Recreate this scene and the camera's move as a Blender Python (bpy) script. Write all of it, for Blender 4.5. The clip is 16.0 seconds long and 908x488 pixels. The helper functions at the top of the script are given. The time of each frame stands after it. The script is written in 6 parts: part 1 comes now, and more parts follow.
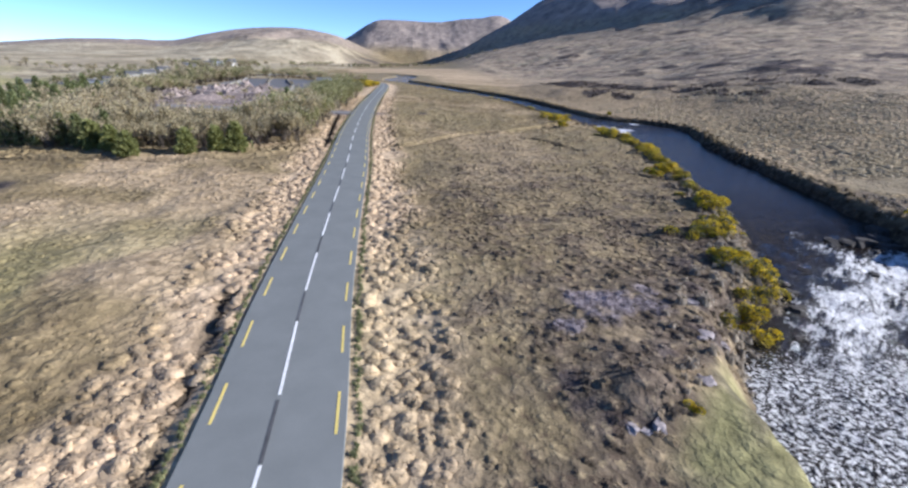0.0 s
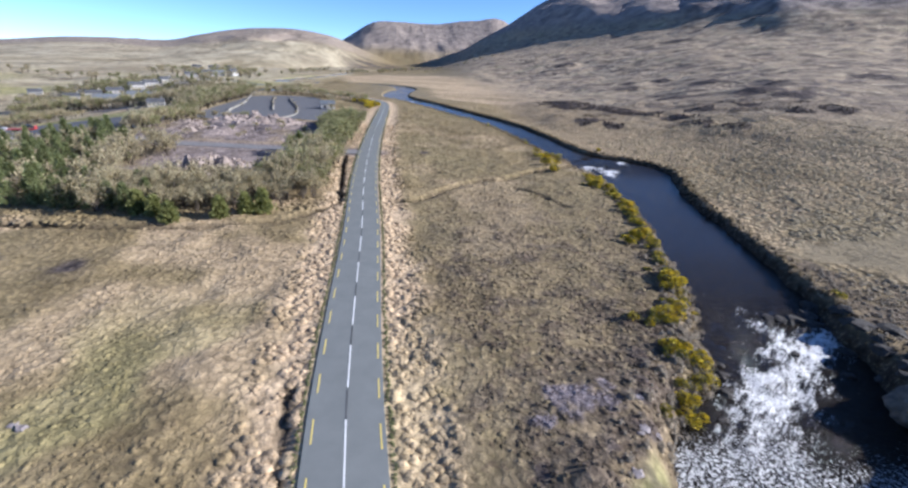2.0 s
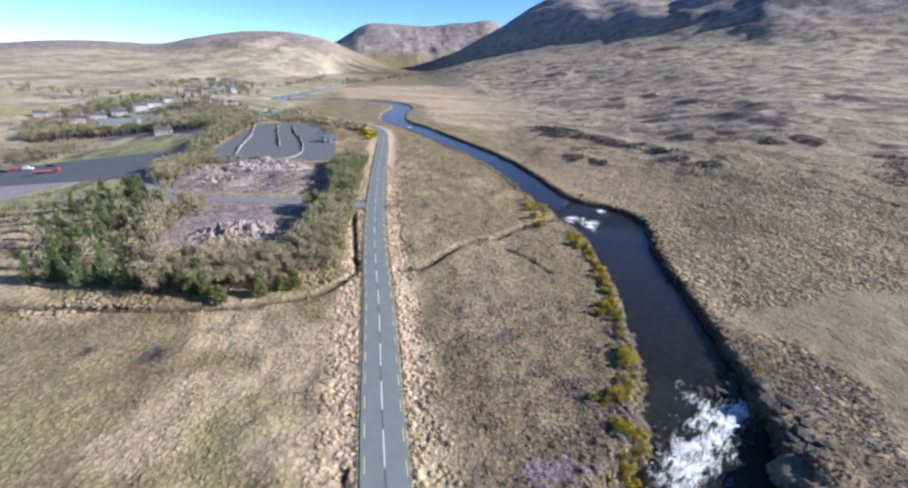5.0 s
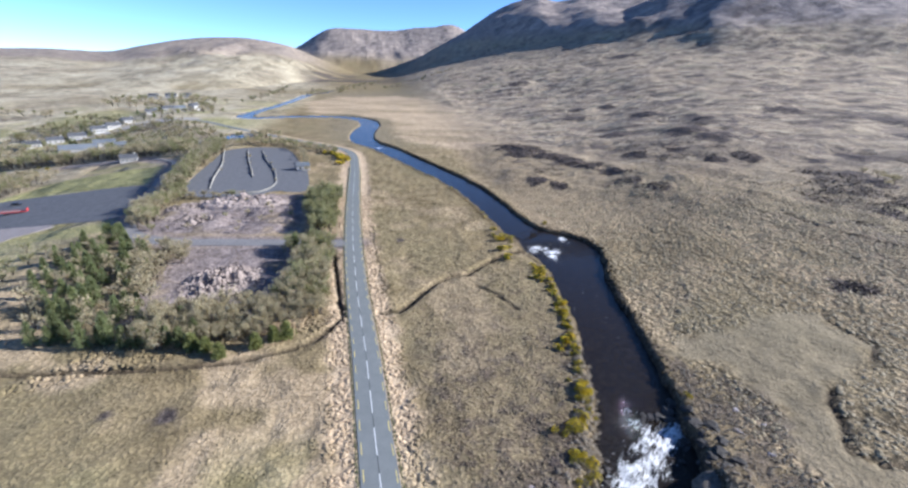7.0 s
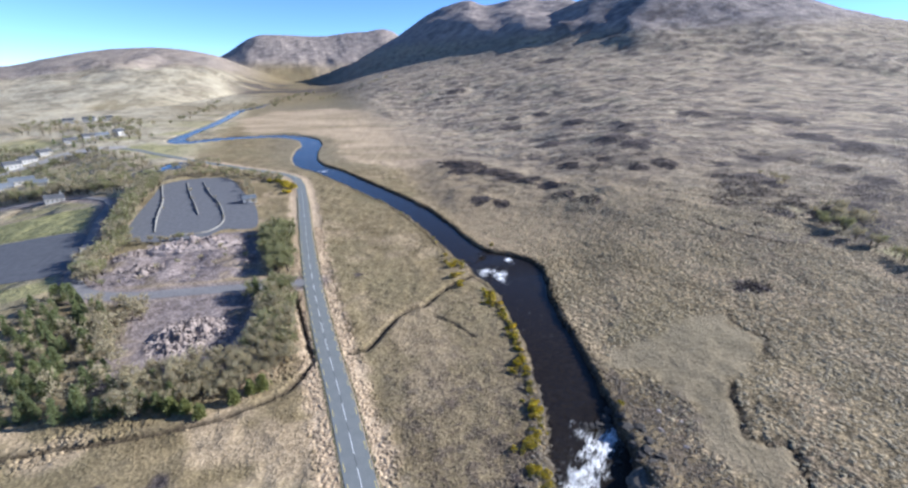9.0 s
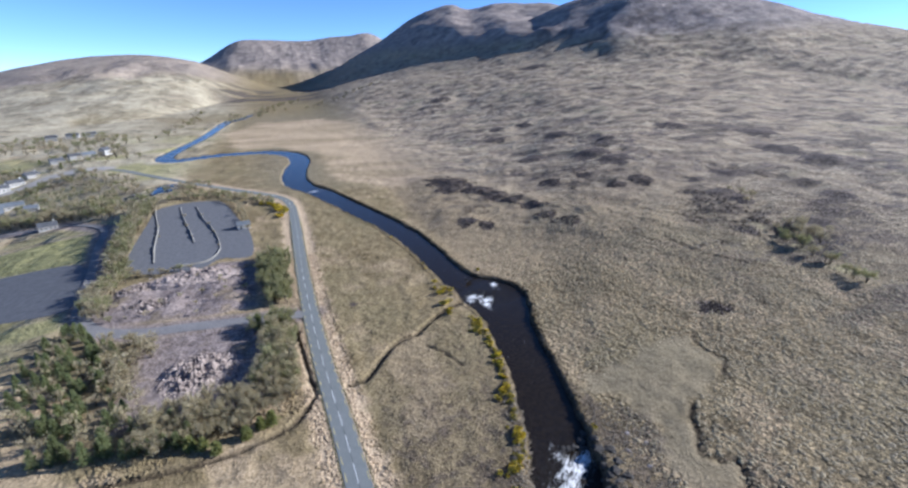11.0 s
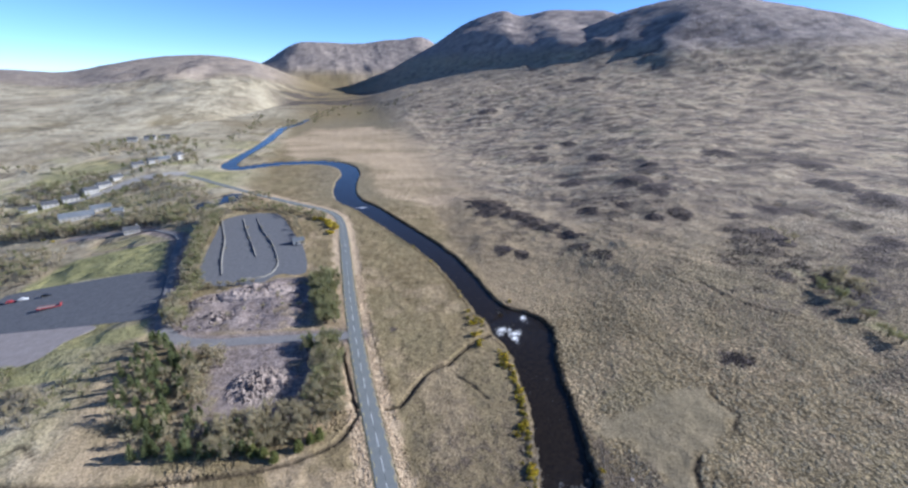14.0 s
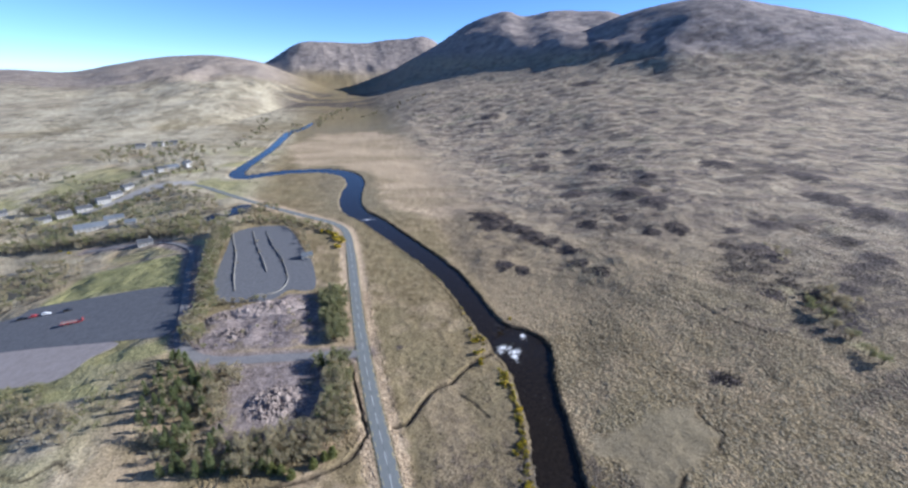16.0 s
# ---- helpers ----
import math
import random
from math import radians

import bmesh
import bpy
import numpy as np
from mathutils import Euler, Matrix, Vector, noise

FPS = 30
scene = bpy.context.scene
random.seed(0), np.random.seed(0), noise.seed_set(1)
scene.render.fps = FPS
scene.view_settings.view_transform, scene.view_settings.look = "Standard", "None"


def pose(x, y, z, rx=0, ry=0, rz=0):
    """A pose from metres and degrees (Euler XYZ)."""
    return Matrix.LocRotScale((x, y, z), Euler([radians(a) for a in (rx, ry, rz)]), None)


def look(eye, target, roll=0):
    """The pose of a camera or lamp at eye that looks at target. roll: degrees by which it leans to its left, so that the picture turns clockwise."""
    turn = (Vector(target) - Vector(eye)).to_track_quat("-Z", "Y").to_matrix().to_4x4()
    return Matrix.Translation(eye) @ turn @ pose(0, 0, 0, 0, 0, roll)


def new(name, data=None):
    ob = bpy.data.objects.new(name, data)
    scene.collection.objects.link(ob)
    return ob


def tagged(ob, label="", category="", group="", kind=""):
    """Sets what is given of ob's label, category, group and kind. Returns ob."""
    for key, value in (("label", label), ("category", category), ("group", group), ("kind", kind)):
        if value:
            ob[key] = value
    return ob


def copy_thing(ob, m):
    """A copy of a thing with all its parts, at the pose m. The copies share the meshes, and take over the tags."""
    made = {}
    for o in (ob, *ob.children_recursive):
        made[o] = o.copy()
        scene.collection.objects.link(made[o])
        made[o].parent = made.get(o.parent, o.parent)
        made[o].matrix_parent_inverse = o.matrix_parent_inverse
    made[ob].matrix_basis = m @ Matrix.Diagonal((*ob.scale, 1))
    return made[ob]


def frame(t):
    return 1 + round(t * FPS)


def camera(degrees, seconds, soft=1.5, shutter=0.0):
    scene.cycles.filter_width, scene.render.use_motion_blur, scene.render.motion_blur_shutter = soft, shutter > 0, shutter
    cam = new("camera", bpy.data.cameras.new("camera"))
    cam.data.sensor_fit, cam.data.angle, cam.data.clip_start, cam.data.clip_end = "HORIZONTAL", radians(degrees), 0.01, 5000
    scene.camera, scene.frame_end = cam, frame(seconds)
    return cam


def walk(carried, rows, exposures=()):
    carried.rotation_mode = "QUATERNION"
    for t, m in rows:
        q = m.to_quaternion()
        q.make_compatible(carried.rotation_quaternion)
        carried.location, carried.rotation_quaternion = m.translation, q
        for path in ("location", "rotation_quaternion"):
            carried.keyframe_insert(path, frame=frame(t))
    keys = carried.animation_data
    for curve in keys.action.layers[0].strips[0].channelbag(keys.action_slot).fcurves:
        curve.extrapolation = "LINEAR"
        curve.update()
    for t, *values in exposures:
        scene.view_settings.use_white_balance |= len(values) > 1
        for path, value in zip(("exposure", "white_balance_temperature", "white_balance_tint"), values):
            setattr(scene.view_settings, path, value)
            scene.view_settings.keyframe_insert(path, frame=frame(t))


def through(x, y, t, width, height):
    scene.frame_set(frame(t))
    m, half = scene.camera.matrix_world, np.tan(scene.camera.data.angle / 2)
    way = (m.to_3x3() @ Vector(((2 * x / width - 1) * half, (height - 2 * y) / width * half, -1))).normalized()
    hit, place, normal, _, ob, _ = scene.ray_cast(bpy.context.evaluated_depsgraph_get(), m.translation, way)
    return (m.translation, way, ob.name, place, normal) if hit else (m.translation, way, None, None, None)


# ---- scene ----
EXPOSURE = 1.34
cam = camera(91.8, 16.0, soft=2.5)
# seconds, eye x y z, yaw to the left, pitch up, roll
PATH = [
    (0, 1.70, 2.69, 13.43, -5.90, -22.33, 2.10),
    (0.5, 1.41, 1.69, 16.05, -6.01, -22.33, 2.18),
    (1, 0.98, 0.57, 18.97, -6.11, -22.28, 2.37),
    (1.5, 0.48, -0.68, 21.97, -6.32, -22.23, 2.59),
    (2, -0.03, -2.01, 24.96, -6.49, -22.22, 2.73),
    (2.5, -0.57, -3.37, 27.97, -6.63, -22.16, 2.81),
    (3, -1.06, -4.88, 30.89, -6.76, -22.14, 2.84),
    (3.5, -1.77, -6.71, 33.89, -6.89, -22.06, 2.85),
    (4, -2.13, -7.84, 37.14, -6.87, -22.21, 2.66),
    (4.6, -2.54, -9.28, 41.08, -7.03, -22.25, 2.62),
    (5.25, -2.96, -11.03, 45.49, -7.52, -22.21, 2.50),
    (5.9, -3.50, -12.93, 49.94, -8.49, -22.09, 2.33),
    (6.5, -4.24, -14.80, 53.98, -9.91, -21.94, 2.13),
    (7, -5.00, -16.39, 57.30, -11.34, -21.79, 1.96),
    (7.5, -5.62, -17.94, 60.78, -12.99, -21.78, 1.52),
    (8, -6.36, -19.56, 64.10, -14.69, -21.66, 1.10),
    (8.5, -7.34, -21.01, 67.46, -16.63, -21.59, 0.66),
    (9, -8.39, -22.59, 70.84, -18.48, -21.46, 0.24),
    (9.5, -9.45, -24.29, 74.28, -20.46, -21.31, -0.13),
    (9.7, -9.88, -24.92, 75.76, -21.40, -21.32, -0.48),
    (10.2, -10.58, -26.56, 79.42, -22.30, -21.26, -0.75),
    (10.75, -10.76, -28.32, 83.63, -21.21, -21.28, -0.60),
    (11.3, -10.69, -30.06, 87.76, -19.01, -21.34, -0.16),
    (11.8, -10.73, -31.64, 91.19, -16.95, -21.38, 0.32),
    (12, -10.82, -32.28, 92.50, -15.91, -21.42, 0.60),
    (12.5, -10.99, -33.84, 95.65, -15.19, -21.37, 0.76),
    (13, -11.17, -35.40, 98.62, -14.88, -21.21, 0.88),
    (13.5, -11.52, -36.85, 101.63, -14.71, -21.15, 0.85),
    (14, -11.92, -38.30, 104.75, -14.62, -21.08, 0.88),
    (14.5, -12.38, -39.65, 107.92, -14.52, -21.09, 0.94),
    (15, -12.97, -41.13, 110.92, -14.46, -20.96, 0.93),
    (15.5, -13.53, -42.42, 114.51, -14.42, -21.03, 0.96),
    (16, -13.94, -43.43, 118.85, -14.31, -21.30, 0.94),
]


def eye_pose(x, y, z, yaw, pitch, roll):
    a, p = radians(yaw), radians(pitch)
    ahead = Vector((-math.sin(a) * math.cos(p), math.cos(a) * math.cos(p), math.sin(p)))
    eye = Vector((x, y, z))
    return look(eye, eye + 10 * ahead, roll)


walk(cam, [(t, eye_pose(*row)) for t, *row in PATH], exposures=[(0.0, EXPOSURE + 0.06, 5600, 14), (7.5, EXPOSURE + 0.28, 5450, 12), (12.0, EXPOSURE - 0.02, 5350, 12), (16.0, EXPOSURE - 0.02, 5350, 12)])

# ---- world and sun ----
SUN_AZ, SUN_EL = 97.0, 25.0  # degrees clockwise from +y, and above the horizon
world = bpy.data.worlds.new("sky")
scene.world = world
world.use_nodes = True
wn = world.node_tree
sky = wn.nodes.new("ShaderNodeTexSky")
sky.sky_type = "NISHITA"
sky.sun_disc = False
sky.sun_elevation, sky.sun_rotation = radians(SUN_EL), radians(SUN_AZ)
sky.altitude, sky.air_density, sky.dust_density, sky.ozone_density = 2600, 0.72, 0.06, 4.2
wn.links.new(sky.outputs[0], wn.nodes["Background"].inputs[0])
wn.nodes["Background"].inputs[1].default_value = 0.072

lamp = bpy.data.lights.new("sun", "SUN")
lamp.energy, lamp.angle, lamp.color = 3.7, radians(0.55), (1.0, 0.93, 0.82)
sun = new("sun", lamp)
az, el = radians(SUN_AZ), radians(SUN_EL)
sun.matrix_world = look((0, 0, 300), Vector((0, 0, 300)) - Vector((math.sin(az) * math.cos(el), math.cos(az) * math.cos(el), math.sin(el))))


# ---- materials ----
def link(nt, a, b):
    nt.links.new(a, b)


def node(nt, kind, **values):
    n = nt.nodes.new(kind)
    for key, value in values.items():
        if key in n.inputs:
            n.inputs[key].default_value = value
    return n


def position(nt):
    return nt.nodes.new("ShaderNodeNewGeometry").outputs["Position"]


def noise_tex(nt, vec, scale, detail=4.0, rough=0.55, stretch=None):
    if stretch:
        mp = node(nt, "ShaderNodeMapping")
        mp.inputs["Scale"].default_value = stretch
        link(nt, vec, mp.inputs["Vector"])
        vec = mp.outputs[0]
    n = node(nt, "ShaderNodeTexNoise", Scale=scale, Detail=detail, Roughness=rough)
    link(nt, vec, n.inputs["Vector"])
    return n.outputs["Fac"]


def ramp(nt, fac, stops):
    r = nt.nodes.new("ShaderNodeValToRGB")
    e = r.color_ramp.elements
    e[0].position, e[0].color = stops[0][0], (*stops[0][1], 1)
    e[1].position, e[1].color = stops[-1][0], (*stops[-1][1], 1)
    for p, c in stops[1:-1]:
        k = e.new(p)
        k.color = (*c, 1)
    link(nt, fac, r.inputs[0])
    return r.outputs[0]


def step(nt, fac, lo, hi):
    m = node(nt, "ShaderNodeMapRange")
    m.interpolation_type = "SMOOTHSTEP"
    m.inputs["From Min"].default_value, m.inputs["From Max"].default_value = lo, hi
    link(nt, fac, m.inputs["Value"])
    return m.outputs[0]


def mixed(nt, fac, a, b, blend="MIX"):
    m = nt.nodes.new("ShaderNodeMix")
    m.data_type, m.blend_type = "RGBA", blend
    for sock, v in ((m.inputs[0], fac), (m.inputs[6], a), (m.inputs[7], b)):
        if isinstance(v, (int, float)):
            sock.default_value = v
        elif isinstance(v, tuple):
            sock.default_value = (*v, 1)
        else:
            link(nt, v, sock)
    return m.outputs[2]


def maths(nt, op, a, b=0.0):
    m = nt.nodes.new("ShaderNodeMath")
    m.operation = op
    for sock, v in ((m.inputs[0], a), (m.inputs[1], b)):
        if isinstance(v, (int, float)):
            sock.default_value = v
        else:
            link(nt, v, sock)
    return m.outputs[0]


def attribute(nt, name):
    a = nt.nodes.new("ShaderNodeAttribute")
    a.attribute_name = name
    return a.outputs["Fac"]


def start(name, rough=0.9, spec=0.2, metal=0.0):
    m = bpy.data.materials.new(name)
    m.use_nodes = True
    nt = m.node_tree
    b = nt.nodes["Principled BSDF"]
    b.inputs["Roughness"].default_value = rough
    b.inputs["Specular IOR Level"].default_value = spec
    b.inputs["Metallic"].default_value = metal
    return m, nt, b


def bump(nt, b, height, strength=0.5, distance=0.1):
    n = node(nt, "ShaderNodeBump", Strength=strength, Distance=distance)
    link(nt, height, n.inputs["Height"])
    link(nt, n.outputs[0], b.inputs["Normal"])


def grainy(name, dark, light, scale=6.0, rough=0.85, spec=0.2, metal=0.0, big=0.4, bumped=0.3, distance=0.03, vary=0.25):
    """A surface with grain, larger stains and a tone of its own for each object."""
    m, nt, b = start(name, rough, spec, metal)
    p = position(nt)
    fine = noise_tex(nt, p, scale, 6)
    broad = noise_tex(nt, p, scale * 0.11, 3)
    f = maths(nt, "ADD", maths(nt, "MULTIPLY", fine, 1 - big), maths(nt, "MULTIPLY", broad, big))
    c = ramp(nt, f, [(0.3, dark), (0.7, light)])
    info = nt.nodes.new("ShaderNodeObjectInfo")
    tone = maths(nt, "ADD", maths(nt, "MULTIPLY", info.outputs["Random"], vary), 1 - vary / 2)
    hsv = node(nt, "ShaderNodeHueSaturation")
    link(nt, tone, hsv.inputs["Value"])
    link(nt, c, hsv.inputs["Color"])
    link(nt, hsv.outputs[0], b.inputs["Base Color"])
    if bumped:
        bump(nt, b, fine, bumped, distance)
    return m


def leafy(name, dark, light, through=0.25, vary=0.35, rough=0.7):
    """Leaves: each clump has its own tone, and some light goes through."""
    m, nt, b = start(name, rough, 0.25)
    geo = nt.nodes.new("ShaderNodeNewGeometry")
    info = nt.nodes.new("ShaderNodeObjectInfo")
    c = ramp(nt, geo.outputs["Random Per Island"], [(0.0, dark), (1.0, light)])
    n = noise_tex(nt, position(nt), 1.3, 3)
    hsv = node(nt, "ShaderNodeHueSaturation")
    v = maths(nt, "ADD", maths(nt, "MULTIPLY", info.outputs["Random"], vary), 1 - vary / 2)
    v = maths(nt, "MULTIPLY", v, maths(nt, "ADD", maths(nt, "MULTIPLY", n, 0.8), 0.6))
    link(nt, v, hsv.inputs["Value"])
    link(nt, c, hsv.inputs["Color"])
    link(nt, hsv.outputs[0], b.inputs["Base Color"])
    tr = nt.nodes.new("ShaderNodeBsdfTranslucent")
    link(nt, hsv.outputs[0], tr.inputs["Color"])
    mx = nt.nodes.new("ShaderNodeMixShader")
    mx.inputs[0].default_value = through
    link(nt, b.outputs[0], mx.inputs[1])
    link(nt, tr.outputs[0], mx.inputs[2])
    link(nt, mx.outputs[0], nt.nodes["Material Output"].inputs["Surface"])
    return m


def ground_material():
    m, nt, b = start("moor_grass", 0.95, 0.1)
    p = position(nt)
    n_big = noise_tex(nt, p, 0.012, 5, 0.6)
    n_mid = noise_tex(nt, p, 0.09, 5, 0.62)
    n_tuft = noise_tex(nt, p, 0.8, 4, 0.65)
    n_fine = noise_tex(nt, p, 5.0, 4, 0.7)
    base = ramp(nt, n_mid, [(0.3, (0.122, 0.091, 0.046)), (0.5, (0.206, 0.156, 0.083)), (0.72, (0.285, 0.219, 0.122))])
    base = mixed(nt, step(nt, n_big, 0.42, 0.66), base, (0.2, 0.16, 0.085))
    straw = ramp(nt, n_tuft, [(0.3, (0.335, 0.246, 0.152)), (0.65, (0.505, 0.382, 0.248))])
    base = mixed(nt, attribute(nt, "straw"), base, straw)
    mire = ramp(nt, n_mid, [(0.3, (0.155, 0.127, 0.08)), (0.7, (0.215, 0.176, 0.114))])
    base = mixed(nt, attribute(nt, "mire"), base, mire)
    pale = ramp(nt, noise_tex(nt, p, 0.022, 9, 0.72), [(0.36, (0.13, 0.108, 0.08)), (0.42, (0.27, 0.228, 0.153)), (0.47, (0.385, 0.33, 0.224)), (0.58, (0.44, 0.378, 0.264)), (0.66, (0.30, 0.257, 0.177))])
    pale = mixed(nt, maths(nt, "MULTIPLY", step(nt, noise_tex(nt, p, 0.05, 8, 0.75), 0.55, 0.59), 0.65), pale, (0.18, 0.152, 0.105))
    scree = noise_tex(nt, p, 0.016, 10, 0.72, (1.0, 0.38, 1.0))
    gorge = noise_tex(nt, p, 0.0055, 10, 0.7, (1.0, 0.45, 1.0))
    pale = mixed(nt, maths(nt, "MULTIPLY", step(nt, scree, 0.525, 0.56), 0.62), pale, (0.18, 0.15, 0.096))
    pale = mixed(nt, maths(nt, "MULTIPLY", step(nt, gorge, 0.54, 0.58), 0.45), pale, (0.235, 0.19, 0.13))
    pale = mixed(nt, maths(nt, "MULTIPLY", step(nt, maths(nt, "SUBTRACT", 1.0, scree), 0.56, 0.60), 0.5), pale, (0.43, 0.37, 0.26))
    base = mixed(nt, attribute(nt, "pale"), base, pale)
    green = ramp(nt, n_mid, [(0.3, (0.18, 0.172, 0.072)), (0.7, (0.34, 0.305, 0.135))])
    base = mixed(nt, attribute(nt, "green"), base, green)
    streak = maths(nt, "ADD", maths(nt, "MULTIPLY", noise_tex(nt, p, 0.009, 7, 0.7), 0.45), maths(nt, "MULTIPLY", noise_tex(nt, p, 0.05, 8, 0.74), 0.55))
    brown = ramp(nt, streak, [(0.38, (0.235, 0.185, 0.13)), (0.47, (0.278, 0.22, 0.15)), (0.52, (0.325, 0.258, 0.173)), (0.60, (0.37, 0.295, 0.198)), (0.68, (0.285, 0.228, 0.157))])
    clumped = maths(nt, "ADD", maths(nt, "MULTIPLY", noise_tex(nt, p, 0.02, 9, 0.68), 0.5), maths(nt, "MULTIPLY", noise_tex(nt, p, 0.09, 7, 0.72), 0.5))
    brown = mixed(nt, maths(nt, "MULTIPLY", step(nt, clumped, 0.545, 0.56), 0.85), brown, (0.105, 0.086, 0.078))
    brown = mixed(nt, maths(nt, "MULTIPLY", step(nt, noise_tex(nt, p, 0.014, 6, 0.6), 0.58, 0.66), 0.45), brown, (0.17, 0.165, 0.085))
    terrace = node(nt, "ShaderNodeMapping")
    terrace.inputs["Rotation"].default_value = (0, 0, radians(38))
    link(nt, p, terrace.inputs["Vector"])
    band = noise_tex(nt, terrace.outputs[0], 0.05, 9, 0.66, (0.7, 1.25, 1.0))
    tussock = noise_tex(nt, terrace.outputs[0], 0.16, 7, 0.7, (0.7, 1.2, 1.0))
    brown = mixed(nt, maths(nt, "MULTIPLY", step(nt, band, 0.53, 0.565), 0.5), brown, (0.16, 0.125, 0.108))
    brown = mixed(nt, maths(nt, "MULTIPLY", step(nt, tussock, 0.555, 0.60), 0.55), brown, (0.13, 0.105, 0.09))
    brown = mixed(nt, maths(nt, "MULTIPLY", step(nt, maths(nt, "SUBTRACT", 1.0, band), 0.53, 0.60), 0.6), brown, (0.42, 0.35, 0.245))
    base = mixed(nt, attribute(nt, "hill"), base, brown)
    # crag colours include a lightening that stands in for distant haze
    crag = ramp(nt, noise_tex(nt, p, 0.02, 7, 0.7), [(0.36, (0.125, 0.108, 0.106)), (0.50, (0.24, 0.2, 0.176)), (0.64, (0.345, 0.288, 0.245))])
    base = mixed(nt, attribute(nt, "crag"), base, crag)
    heath = ramp(nt, n_tuft, [(0.3, (0.034, 0.027, 0.025)), (0.7, (0.11, 0.088, 0.078))])
    base = mixed(nt, attribute(nt, "heath"), base, heath)
    lilac = ramp(nt, noise_tex(nt, p, 3.5, 5, 0.7), [(0.36, (0.07, 0.055, 0.06)), (0.5, (0.225, 0.19, 0.19)), (0.66, (0.36, 0.315, 0.322))])
    base = mixed(nt, attribute(nt, "lilac"), base, lilac)
    soil = ramp(nt, n_tuft, [(0.3, (0.022, 0.016, 0.011)), (0.7, (0.075, 0.058, 0.04))])
    base = mixed(nt, attribute(nt, "bare"), base, soil)
    dirt = ramp(nt, noise_tex(nt, p, 0.25, 6, 0.65), [(0.3, (0.125, 0.098, 0.088)), (0.7, (0.29, 0.238, 0.215))])
    base = mixed(nt, attribute(nt, "dirt"), base, dirt)
    mottle = step(nt, noise_tex(nt, p, 0.95, 6, 0.68), 0.52, 0.60)
    base = mixed(nt, maths(nt, "MULTIPLY", mottle, maths(nt, "MULTIPLY", attribute(nt, "rough"), 0.85)), base, (0.078, 0.055, 0.04))
    blond = step(nt, noise_tex(nt, p, 1.6, 5, 0.7), 0.54, 0.62)
    base = mixed(nt, maths(nt, "MULTIPLY", blond, maths(nt, "MULTIPLY", attribute(nt, "rough"), 0.55)), base, (0.375, 0.297, 0.162))
    # shading painted into the colour: light tuft tops, dark gaps between tufts, scattered hollows
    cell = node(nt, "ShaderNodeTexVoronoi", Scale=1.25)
    warped = nt.nodes.new("ShaderNodeVectorMath")
    jitter = node(nt, "ShaderNodeTexNoise", Scale=1.7, Detail=3.0)
    scaled = nt.nodes.new("ShaderNodeVectorMath")
    scaled.operation = "SCALE"
    scaled.inputs["Scale"].default_value = 0.9
    link(nt, p, jitter.inputs["Vector"])
    link(nt, jitter.outputs["Color"], scaled.inputs[0])
    link(nt, p, warped.inputs[0])
    link(nt, scaled.outputs[0], warped.inputs[1])
    link(nt, warped.outputs[0], cell.inputs["Vector"])
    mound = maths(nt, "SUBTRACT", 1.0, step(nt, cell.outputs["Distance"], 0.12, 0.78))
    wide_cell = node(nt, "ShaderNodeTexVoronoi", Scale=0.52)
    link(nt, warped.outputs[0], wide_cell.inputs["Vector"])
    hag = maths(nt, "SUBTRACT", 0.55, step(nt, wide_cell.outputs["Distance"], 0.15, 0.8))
    hollow_shade = step(nt, noise_tex(nt, p, 0.55, 5, 0.7), 0.55, 0.68)
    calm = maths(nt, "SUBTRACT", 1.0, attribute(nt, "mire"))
    mound_shade = maths(nt, "ADD", maths(nt, "MULTIPLY", maths(nt, "MULTIPLY", maths(nt, "SUBTRACT", mound, 0.5), maths(nt, "ADD", maths(nt, "MULTIPLY", attribute(nt, "stipple"), 0.85), 0.42)), calm), 1.12)
    tone = maths(nt, "MULTIPLY", mound_shade, maths(nt, "ADD", maths(nt, "MULTIPLY", n_fine, 0.6), 0.72))
    tone = maths(nt, "MULTIPLY", tone, maths(nt, "SUBTRACT", 1.0, maths(nt, "MULTIPLY", hollow_shade, 0.46)))
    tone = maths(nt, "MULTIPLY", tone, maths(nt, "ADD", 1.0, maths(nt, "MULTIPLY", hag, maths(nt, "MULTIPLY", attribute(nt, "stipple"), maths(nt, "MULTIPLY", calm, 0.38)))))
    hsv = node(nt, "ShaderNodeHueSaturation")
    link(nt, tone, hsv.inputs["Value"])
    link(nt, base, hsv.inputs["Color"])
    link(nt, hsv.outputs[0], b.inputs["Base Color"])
    h = maths(nt, "ADD", maths(nt, "MULTIPLY", n_tuft, 0.20), maths(nt, "MULTIPLY", n_fine, 0.06))
    h = maths(nt, "ADD", h, maths(nt, "MULTIPLY", mound, 0.08))
    h = maths(nt, "ADD", h, maths(nt, "MULTIPLY", maths(nt, "MULTIPLY", hag, maths(nt, "MULTIPLY", attribute(nt, "stipple"), calm)), 0.28))
    slope = maths(nt, "ADD", attribute(nt, "hill"), attribute(nt, "pale"))
    rugged = maths(nt, "ADD", maths(nt, "MULTIPLY", noise_tex(nt, p, 0.035, 6, 0.62), 6.0), maths(nt, "MULTIPLY", noise_tex(nt, p, 0.18, 5, 0.6), 0.8))
    h = maths(nt, "ADD", h, maths(nt, "MULTIPLY", rugged, slope))
    bump(nt, b, h, 0.9, 1.0)
    return m


